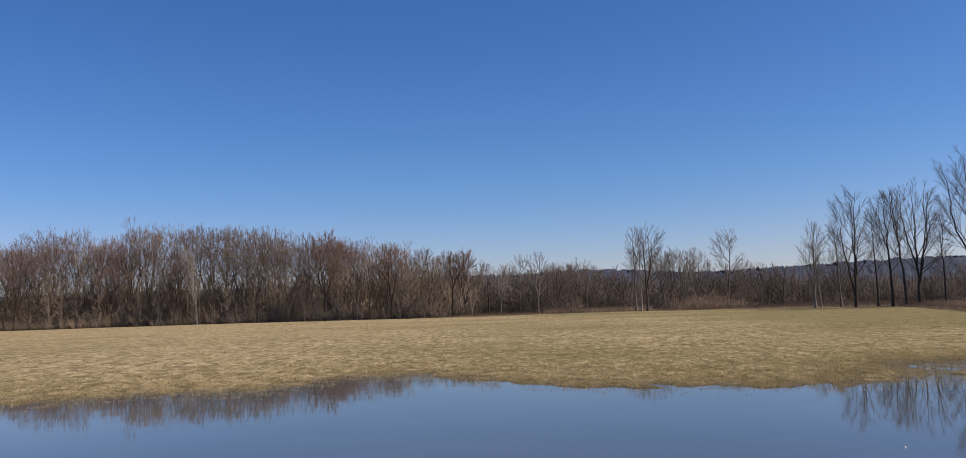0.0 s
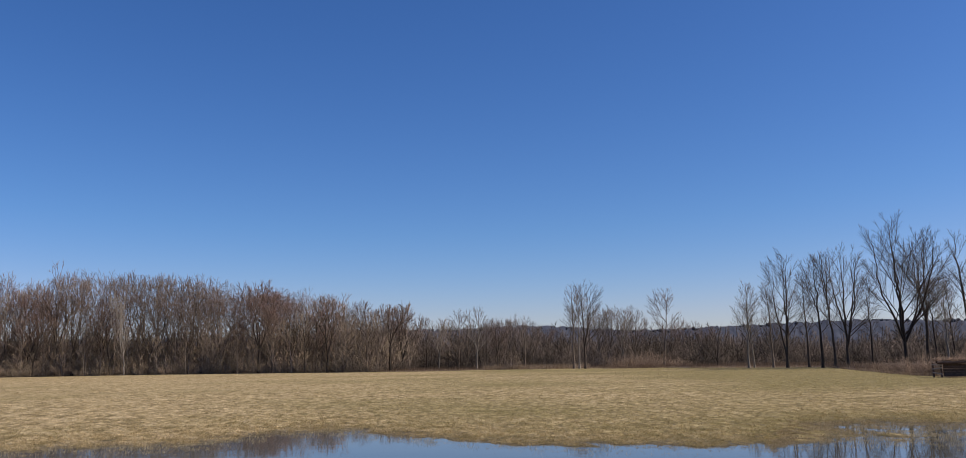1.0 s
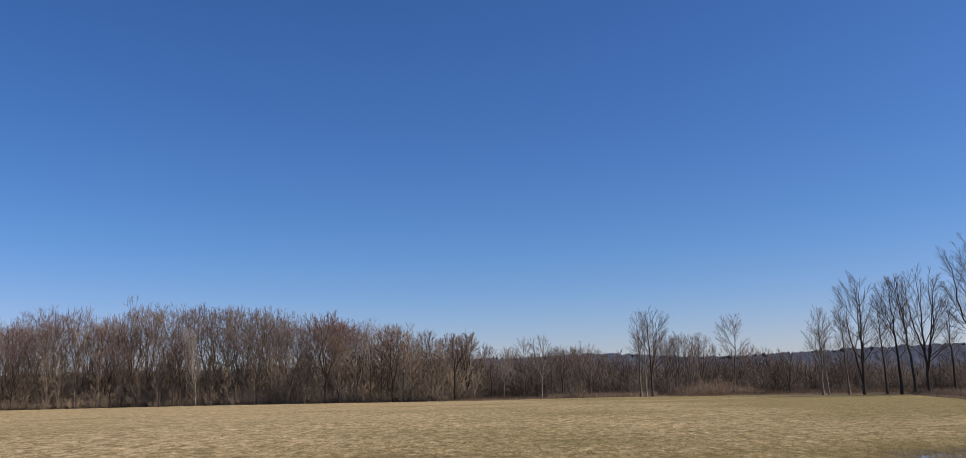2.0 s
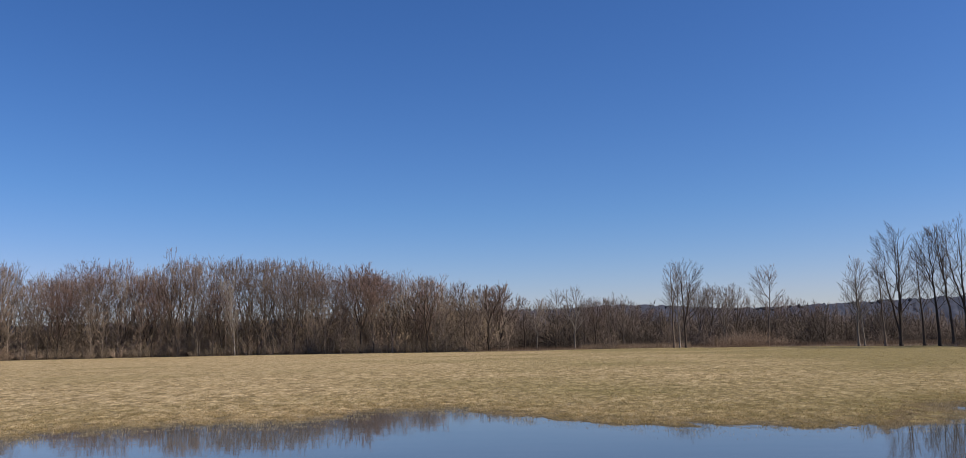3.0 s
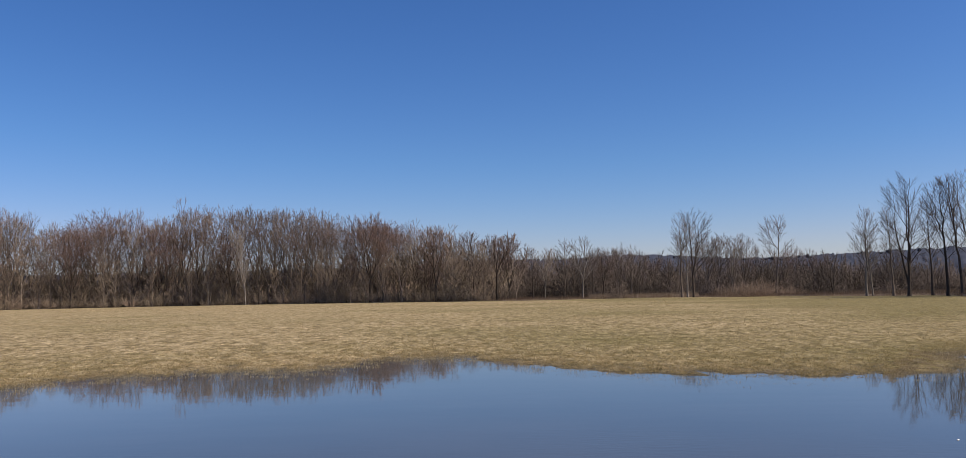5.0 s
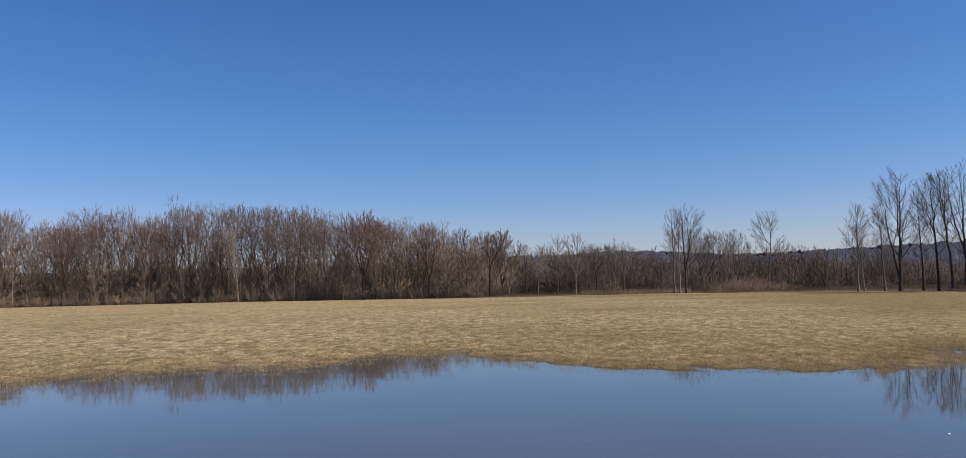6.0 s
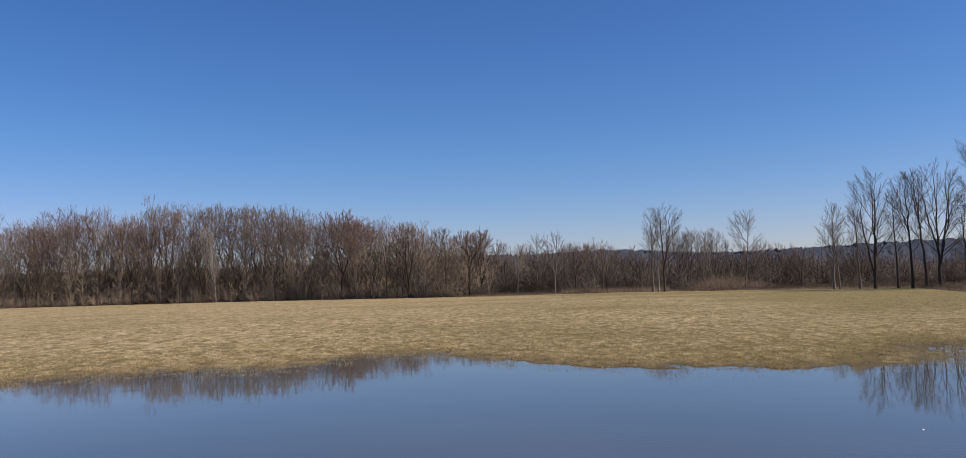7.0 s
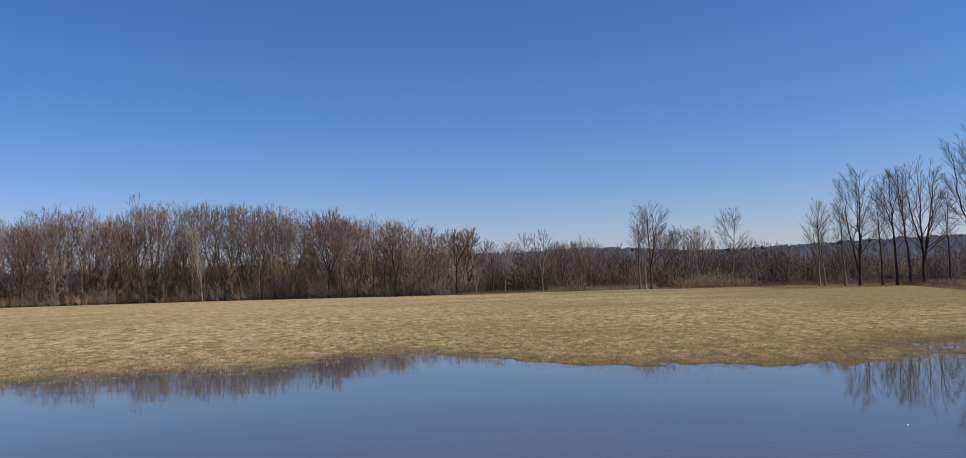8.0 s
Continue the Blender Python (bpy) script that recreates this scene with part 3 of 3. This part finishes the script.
MID = "scattered trees beyond the field"
for k, (az, dist, h, w, base, stems, fork, tone, lean) in enumerate((
        (2.15, 150, 8.8, 4.6, 0.42, 2, 0.42, 1, 0.4), (1.39, 150, 8.9, 2.8, 0.35, 1, 0.3, 2, -0.2), (3.48, 155, 10.7, 4.0, 0.45, 2, 0.4, 0, 0.0),
        (4.64, 146, 10.6, 5.8, 0.36, 3, 0.36, 1, 0.0), (6.01, 150, 8.3, 4.3, 0.3, 2, 0.3, 2, 0.0),
        (6.89, 155, 8.7, 4.0, 0.3, 1, 0.3, 0, 0.2), (7.78, 152, 9.0, 4.0, 0.3, 2, 0.3, 0, 0.0),
        (8.34, 155, 7.5, 3.6, 0.3, 2, 0.2, 0, 0.1), (5.3, 158, 7.8, 3.8, 0.3, 1, 0.3, 0, 0.0),
        (11.72, 140, 14.5, 7.0, 0.30, 3, 0.25, 2, 0.3), (11.33, 141, 12.4, 4.2, 0.36, 1, 0.3, 1, 0.0), (10.98, 142, 14.1, 4.4, 0.34, 2, 0.40, 0, 0.4),
        (12.68, 160, 11.0, 5.4, 0.32, 3, 0.25, 0, 0.0), (13.36, 165, 11.5, 5.0, 0.32, 2, 0.3, 0, 0.4),
        (14.14, 160, 10.7, 5.0, 0.32, 2, 0.3, 1, 0.3), (14.85, 165, 10.7, 5.0, 0.32, 3, 0.3, 0, 0.4),
        (16.73, 150, 13.6, 6.2, 0.38, 2, 0.45, 0, 0.6), (20.02, 135, 4.5, 4.6, 0.15, 4, 0.12, 3, -0.2))):
    bm_, tm_ = ((BARK_MIDDLE, TWIG_GREY), (BARK_PALE, TWIG_GREY), (BARK_DARK, TWIG_BROWN), (BARK_DARK, SCRUB))[tone]
    say = ("bare grey-brown tree beyond the dry field", "bare tree with pale sycamore-like bark", "dark bare tree beyond the dry field", "low dark many-limbed bare tree at the field edge")[tone]
    base *= 0.72
    build_tree("bare_tree", at(az, dist, z_at(az, dist), 0), say, MID, bm_, tm_, each_limb=True, seed=200 + k, height=h, width=1.18 * w, base=base,
               stems=stems, fork=fork, rise=42, limbs=(24, 15, 11, 10)[stems - 1], r=0.0115 * h, lean=lean, fine=0.0135, gaps=(0.40, 0.32))

# ---------------------------------------------------------------- the wood: rows of trees behind its edge
SKYLINE = ((-60, 5.0), (-33, 5.0), (-31.3, 5.0), (-30.3, 5.2), (-29, 4.35), (-27, 4.25), (-25.4, 5.1), (-23.6, 5.15), (-22, 4.8), (-20.9, 5.75),
           (-19, 5.45), (-17.5, 5.2), (-16.2, 5.4), (-13.5, 5.6), (-12.3, 4.8), (-11.1, 4.5), (-9.5, 5.0), (-7.9, 4.6), (-6.7, 3.85),
           (-5.7, 4.45), (-4.3, 4.05), (-3.2, 3.65), (-1.8, 3.65), (-0.2, 3.3), (0.8, 1.6), (3, 1.4))
WOOD = "trees of the wood"
KINDS = []
for k, (h, w, base, stems, bm_, tm_, say) in enumerate((
        (18, 11.5, 0.20, 2, BARK_MIDDLE, TWIG_BROWN, "tall bare grey-brown woodland tree"),
        (18, 13.8, 0.18, 3, BARK_MIDDLE, TWIG_RED, "broad bare tree with reddish twigs"),
        (18, 9.8, 0.24, 2, BARK_DARK, TWIG_GREY, "tall dark bare woodland tree"),
        (18, 13.2, 0.18, 4, BARK_DARK, TWIG_RED, "spreading bare tree with dark limbs"),
        (18, 10.3, 0.18, 2, BARK_BROWN, TWIG_OLIVE, "bare tree with olive-brown twigs"),
        (18, 5.8, 0.31, 1, BARK_PALE, TWIG_GREY, "slim bare tree with pale trunk"),
        (18, 12.6, 0.21, 3, BARK_MIDDLE, TWIG_GREY, "bare grey tree with a rounded crown"))):
    ob = build_tree("woodland_tree", at(-32 + 3.3 * k, float(table(EDGE, -32 + 3.3 * k)) + 33, 0.13), say, WOOD, bm_, tm_, seed=300 + k, height=h, width=w, base=base,
                    stems=stems, form=grow_forked, r=0.16 if w < 6 else None, fine=0.0205)
    KINDS.append(ob)
SAPLINGS = []
for k, (w, bm_, tm_, say) in enumerate(((3.2, BARK_BROWN, UNDERGROWTH, "slender bare sapling inside the wood"), (3.6, BARK_PALE, TWIG_GREY, "slender pale-stemmed sapling inside the wood"),
                                        (4.0, BARK_DARK, TWIG_OLIVE, "slender dark sapling inside the wood"))):
    SAPLINGS.append(build_tree("sapling", at(-29 + 8 * k, float(table(EDGE, -29 + 8 * k)) + 10, 0.13), say, "saplings of the wood", bm_, tm_, seed=350 + k, height=9, width=w, base=0.18,
                               stems=1, rise=48, limbs=18, gaps=(0.6, 0.5), r=0.07, fine=0.026))
rng = random.Random(11)
for back, gap in ((1.2, 2.8), (7, 2.6)):
    az = -34.5
    while az < -1.5:
        dist = float(table(EDGE, az)) + back + rng.uniform(-1.5, 1.5)
        s = rng.uniform(0.65, 1.15)
        copy_thing(SAPLINGS[rng.choice((0, 0, 2, 2, 1))], at(az, dist, z_at(az, dist), rng.uniform(0, 360), s, rng.uniform(0.9, 1.2)))
        az += math.degrees(gap / dist) * rng.uniform(0.6, 1.4)
for row, (back, gap, low, high) in enumerate(((2, 4.6, 0.55, 0.85), (8, 4.0, 0.88, 1.04), (16, 4.0, 0.95, 1.07), (27, 6.4, 0.92, 1.04))):
    az = -34.5
    while az < 0.3:
        dist = float(table(EDGE, az)) + back + rng.uniform(-2.5, 2.5)
        top = 2.0 + dist * math.tan(radians(float(table(SKYLINE, az))))
        h = top * rng.uniform(low, high)
        red = -12 < az < -7 or -28 < az < -25
        pick = rng.choice((1, 3, 3, 1)) if red and rng.random() < 0.75 else rng.choice((0, 0, 2, 4, 4, 5 if row == 0 and rng.random() < 0.4 else 0, 6, 6, 3))
        wide = h / 18 * rng.uniform(0.85, 1.15)
        copy_thing(KINDS[pick], at(az, dist, z_at(az, dist), rng.uniform(0, 360), wide, h / 18 / wide))
        az += math.degrees(gap / dist) * rng.uniform(0.7, 1.3)

# broad low crowns standing in the thickets beyond the field
for az, dist, h, pick in ((0.9, 168, 9.4, 0), (2.0, 172, 9.0, 6), (2.9, 165, 9.6, 4), (3.9, 176, 8.6, 2), (5.2, 170, 9.0, 6), (5.9, 166, 9.6, 3), (6.7, 172, 9.8, 6),
                          (7.4, 165, 10.2, 0), (8.1, 170, 9.2, 2), (9.2, 176, 7.6, 3), (10.1, 172, 7.6, 2), (12.6, 158, 11.0, 6), (13.2, 160, 10.6, 6), (14.2, 158, 10.8, 6),
                          (14.9, 163, 9.6, 0), (15.8, 166, 9.2, 2), (17.6, 168, 8.8, 3), (18.5, 170, 8.4, 2), (19.4, 172, 7.4, 3)):
    wide = h / 18 * rng.uniform(0.85, 1.05)
    copy_thing(KINDS[pick], at(az, dist, z_at(az, dist), rng.uniform(0, 360), wide, h / 18 / wide))

# trees that stand out at the wood's edge
for k, (az, dist, h, w, base, stems, bm_, tm_, lean, say) in enumerate((
        (-17.2, 167.5, 14.6, 3.8, 0.12, 3, BARK_BLEACHED, BARK_PALE, -1.6, "bleached pale snag among the dark trees"),
        (-1.0, 143, 11.0, 6.4, 0.35, 3, BARK_DARK, TWIG_BROWN, 0.8, "bare tree with an arching dark crown"),
        (-5.0, 148, 12.9, 9.0, 0.22, 4, BARK_DARK, TWIG_BROWN, 0.8, "bare tree with spreading dark limbs"),
        (-9.3, 157, 16.0, 10.5, 0.25, 5, BARK_DARK, TWIG_RED, 0.2, "broad-crowned bare tree with reddish twigs"),
        (-13.6, 172, 18.2, 11.0, 0.24, 4, BARK_DARK, TWIG_GREY, 0.2, "tall bare tree with a rounded grey crown"),
        (-20.9, 178, 17.5, 9.5, 0.26, 3, BARK_DARK, TWIG_BROWN, 0.0, "tall bare tree rising above the wood"),
        (-30.3, 188, 18.6, 8.5, 0.25, 3, BARK_MIDDLE, TWIG_GREY, -0.8, "tall bare tree rising above the wood"))):
    build_tree("edge_tree", at(az, dist, z_at(az, dist), 0), say, WOOD, bm_, tm_, each_limb=True, form=grow_forked, seed=380 + k, height=h, width=w,
               base=base, stems=stems, twigs=4, r=(0.0085 if w < 4 else 0.0165) * h, lean=lean, fine=0.021)

# ---------------------------------------------------------------- undergrowth and thickets
UNDER = "undergrowth at the wood edge"
SHRUBS = []
for k, (h, w, stems, bm_, tm_, say) in enumerate((
        (4.0, 4.0, 10, BARK_BROWN, UNDERGROWTH, "bare brown undergrowth shrub"),
        (4.0, 4.5, 11, BARK_BROWN, TWIG_OLIVE, "bare olive-brown undergrowth shrub"),
        (4.0, 3.6, 9, BARK_BROWN, TWIG_OLIVE, "bare brown shrub with fine twigs"))):
    SHRUBS.append(build_bush("shrub", at(-26 + 7 * k, float(table(EDGE, -26 + 7 * k)) + 6, 0.13), say, UNDER, bm_, tm_, seed=400 + k, height=h, width=w, stems=stems + 8, gaps=(0.36, 0.32), fine=0.030))
for row, (back, gap, low, high) in enumerate(((0.0, 2.1, 0.4, 0.8), (4.5, 2.2, 0.8, 1.5), (10, 2.6, 1.3, 2.1), (14, 3.0, 1.9, 2.8), (20, 3.2, 1.7, 2.6))):
    az = -34.5
    while az < -1.4:
        dist = float(table(EDGE, az)) + back + rng.uniform(-1, 1)
        s = rng.uniform(low, high)
        copy_thing(rng.choice(SHRUBS), at(az, dist, z_at(az, dist), rng.uniform(0, 360), s, rng.uniform(0.9, 1.15)))
        az += math.degrees(gap / dist) * rng.uniform(0.7, 1.3)

THICK = "thicket beyond the field"
THICKETS = []
for k, (h, w, stems, tm_) in enumerate(((7.0, 7.0, 12, SCRUB), (7.0, 6.0, 11, SCRUB), (7.0, 8.0, 13, BARK_DARK))):
    THICKETS.append(build_bush("thicket_shrub", at(6 + 9 * k, 198, 0.13), "dense dark bare floodplain thicket", THICK, SCRUB, tm_,
                               seed=500 + k, height=h, width=w, stems=stems + 14, gaps=(0.52, 0.44), fine=0.042, spread=74))
for row, (dist0, gap, low, high) in enumerate(((150, 3.6, 0.3, 0.65), (163, 3.4, 0.55, 0.9), (178, 3.4, 0.8, 1.05), (196, 3.4, 0.9, 1.15), (232, 3.2, 1.05, 1.3))):
    az = -1.0
    while az < 38:
        dist = dist0 + rng.uniform(-6, 6)
        s = rng.uniform(low, high) * float(table(((0, 1.4), (8, 1.35), (10, 1.2), (20, 1.15), (24, 1.0)), az))
        copy_thing(rng.choice(THICKETS), at(az, dist, z_at(az, dist), rng.uniform(0, 360), s, rng.uniform(0.85, 1.1)))
        az += math.degrees(gap / dist) * rng.uniform(0.7, 1.3)

az = -36.0
while az < 0:      # and behind the wood
    dist = float(table(EDGE, az)) + 44 + rng.uniform(-4, 4)
    copy_thing(rng.choice(THICKETS), at(az, dist, z_at(az, dist), rng.uniform(0, 360), rng.uniform(1.15, 2.3)))
    az += math.degrees(4.2 / dist) * rng.uniform(0.7, 1.3)

BRUSH = "tan brush on the field edge"
TANS = []
for k, (h, w, stems) in enumerate(((1.7, 3.8, 17), (1.7, 3.2, 15))):
    TANS.append(build_bush("brush_shrub", at(33.4 + 1.1 * k, 77, 0.13), "low tan bare brush on the field edge", BRUSH, TWIG_TAN, TWIG_TAN,
                           seed=600 + k, height=h, width=w, stems=stems + 12, gaps=(0.3, 0.3), fine=0.007, spread=66))
for az, dist, s in ((28.2, 104, 0.5), (28.9, 97, 0.55), (29.4, 92, 0.6), (30.0, 87, 0.68), (30.5, 83, 0.75), (31.0, 80, 0.8), (31.5, 78, 0.85), (32.0, 76, 0.85), (31.3, 83, 0.85), (32.2, 79, 0.9),
                    (32.9, 77, 0.95), (33.6, 75, 0.95), (34.3, 75, 0.95), (35, 75, 0.9), (33.3, 72.2, 0.55), (34.4, 73, 0.7),
                    (13.7, 137, 1.0), (14.6, 136, 1.2), (15.3, 137, 1.35), (16.0, 136, 1.3), (16.7, 138, 1.15), (17.3, 137, 0.9), (18.0, 138, 0.8)):
    copy_thing(rng.choice(TANS), at(az, dist, z_at(az, dist), rng.uniform(0, 360), s * rng.uniform(0.92, 1.08)))


# ---------------------------------------------------------------- timber shelter in the brush
def box(bm, size, m):
    got = bmesh.ops.create_cube(bm, size=1.0, matrix=m @ Matrix.Diagonal((*size, 1)))
    bmesh.ops.bevel(bm, geom=[e for e in bm.edges if e.verts[0] in got["verts"]], offset=0.012, segments=1, affect='EDGES')


def shelter(az, dist):
    ob = thing("timber_shelter", at(az, dist, z_at(az, dist), -az, 0.84), "low weathered timber shelter overgrown with dry brush", "shelter")
    r = random.Random(4)

    def board(name, size, m, mat, label=""):
        bm = bmesh.new()
        box(bm, size, m)
        part(name, bm, mat, ob, label)
    for x in (-0.15, 0.45, 2.4, 4.4):
        board("post", (0.13, 0.13, 1.25), pose(x, -0.1 + r.uniform(-0.05, 0.05), 0.60, r.uniform(-3, 3), r.uniform(-4, 4), 10), TIMBER)
    for k in range(5):
        board("plank", (4.0, 0.05, 0.2), pose(2.6, 0.05, 0.2 + 0.205 * k, 0, r.uniform(-0.8, 0.8), 0), TIMBER)
    for k, (z, t) in enumerate(((0.35, 12), (0.75, -8), (1.05, 5))):
        board("rail", (0.8, 0.05, 0.09), pose(0.15, -0.2, z, 0, t, 0), TIMBER_PALE)
    for k in range(7):
        bm = bmesh.new()
        bmesh.ops.create_cone(bm, segments=9, cap_ends=True, radius1=0.11, radius2=0.08, depth=4.6 + r.uniform(-0.5, 0.6))
        for v in bm.verts:
            v.co += Vector((0.03 * noise.noise(v.co * 3), 0.03 * noise.noise(v.co * 3 + Vector((5, 0, 0))), 0))
        bmesh.ops.transform(bm, matrix=pose(2.5 + r.uniform(-0.3, 0.3), -0.35 + 0.19 * k, 1.28 + 0.03 * k + r.uniform(-0.03, 0.03), 0, 90 + r.uniform(-3, 3), r.uniform(-3, 3)), verts=bm.verts)
        part("roof_log", bm, TIMBER, ob)
    straw = []
    for k in range(800):
        p = (r.uniform(0.0, 5.0), r.uniform(-0.45, 0.9), 1.38 + r.uniform(0, 0.1))
        straw.append((*p, p[0] + r.gauss(0, 0.3), p[1] + r.gauss(-0.1, 0.2), p[2] + r.uniform(-0.12, 0.4), 0.018))
    tagged(under("roof_thatch", mesh_of("roof_thatch", *cones(straw), TWIG_TAN), ob, "dry brush laid over the logs"), kind="stuff")


shelter(32.3, 70.5)


# ---------------------------------------------------------------- grass and weeds
def blades(name, label, category, r, az, height, width, count, mat, lean=0.5, seed=1, sink=0.01, flat=0.05):
    """Tufts at bearings and distances: triangles that stand on the ground."""
    rs_ = np.random.RandomState(seed)
    n = len(r)
    z = land(r, az) - sink
    base = np.stack([r * np.sin(np.radians(az)), r * np.cos(np.radians(az)), z], 1)
    base = np.repeat(base, count, 0)
    h, w = np.repeat(height, count) * rs_.uniform(0.55, 1.15, n * count), np.repeat(width, count)
    th, tilt = rs_.uniform(0, 2 * math.pi, n * count), rs_.uniform(flat, lean, n * count)
    side = np.stack([np.cos(th), np.sin(th), np.zeros_like(th)], 1)
    out = rs_.uniform(0, 2 * math.pi, n * count)
    base = base + np.stack([np.cos(out), np.sin(out), np.zeros_like(out)], 1) * (w * 1.5)[:, None]
    tip = base + np.stack([np.cos(out) * np.sin(tilt), np.sin(out) * np.sin(tilt), np.cos(tilt)], 1) * h[:, None]
    v = np.stack([base - side * w[:, None] / 2, base + side * w[:, None] / 2, tip], 1).reshape(-1, 3)
    f = np.arange(n * count * 3).reshape(-1, 3)
    ob = new(name, mesh_of(name, v, f, mat, False))
    return tagged(ob, label, category, kind="stuff")


rs_ = np.random.RandomState(21)
N = 110000
az = rs_.uniform(-36, 37, N)
u = rs_.rand(N)
r = 18.5 * (table(EDGE, az) / 18.5) ** u
d = r - table(SHORE, az)
h = land(r, az)
keep = (h > -0.05 + np.abs(rs_.normal(0, 0.03, N))) & (r > 17)
az, r, d = az[keep], r[keep], d[keep]
clump = 0.75 + 0.6 * np.clip(wave(r * np.sin(np.radians(az)), r * np.cos(np.radians(az)), 0.8, 41), -1, 1)
blades("grass", "short dormant straw-coloured grass", "grass", r, az, rs_.uniform(0.03, 0.085, len(r)) * clump, 0.012 * np.maximum(1, r / 22), 3, BLADES, 1.4, 22, flat=0.35)

# thicker clumps towards the shore
N = 26000
az = rs_.uniform(-36, 37, N)
r = table(SHORE, az) + rs_.exponential(3.2, N) - 0.6
keep = land(r, az) > 0.012
az, r = az[keep], r[keep]
blades("clumped_grass", "clumped straw and olive grass along the water", "grass", r, az, rs_.uniform(0.03, 0.085, len(r)), np.full(len(r), 0.018), 7, BLADES, 1.4, 26, flat=0.3)

# sparse tufts standing in the shallows
N = 52000
az = np.where(rs_.rand(N) < 0.58, rs_.uniform(-36, 37, N), rs_.uniform(22.5, 37, N))
r = table(SHORE, az) + rs_.uniform(-2.6, 1.0, N)
r = np.where((az > 24) & (rs_.rand(N) < 0.75), rs_.uniform(19.5, 27.5, N), r)
h = land(r, az)
keep = (h > np.where(az > 23.5, -0.16, -0.075) + np.abs(rs_.normal(0, 0.03, N))) & (wave(r * np.sin(np.radians(az)), r * np.cos(np.radians(az)), 1.6, 43) > np.where(az > 23.5, -0.45, -0.35))
az, r, h = az[keep], r[keep], h[keep]
blades("marsh_grass", "sparse straw tufts standing in shallow water", "grass", r, az, np.maximum(-h, 0) + rs_.uniform(0.02, 0.08, len(r)) * np.where((az > 2) & (az < 23), 0.6, 1.0), np.full(len(r), 0.012), 3, STRAW, 0.95, 24)

# taller dead weeds along the far field edge
N = 20000
az = rs_.uniform(-2, 36, N)
r = table(EDGE, az) + np.abs(rs_.normal(0, 3.5, N))
tall = rs_.uniform(0.25, 0.75, N) * np.where((az > 5) & (az < 12), 1.6, 0.55)
blades("dry_weeds", "pale dead weeds along the field edge", "weeds", r, az, tall, np.full(N, 0.03), 2, WEEDS, 0.4, 23)

N = 34000
az = rs_.uniform(-2, 37, N)
r = table(EDGE, az) + 2 + rs_.uniform(0, 1, N) ** 1.5 * 26
blades("brown_weeds", "brown dead undergrowth below the thickets", "weeds", r, az, rs_.uniform(0.25, 0.8, N), np.full(N, 0.06), 2, BROWN_WEEDS, 0.5, 25)

# floating white scrap
bm = bmesh.new()
bmesh.ops.create_icosphere(bm, subdivisions=2, radius=0.014)
for v in bm.verts:
    n_ = noise.noise(v.co * 40)
    v.co = Vector((v.co.x * 1.5, v.co.y * 0.8, max(v.co.z * 0.6, -0.008))) * (1 + 0.5 * n_)
scrap = new("floating_scrap", bpy.data.meshes.new("floating_scrap"))
bm.to_mesh(scrap.data)
bm.free()
scrap.data.materials.append(WHITE)
scrap.matrix_world = at(26.3, 12.5, 0.004, 20)
tagged(scrap, "small crumpled white scrap floating on the pond", "litter")
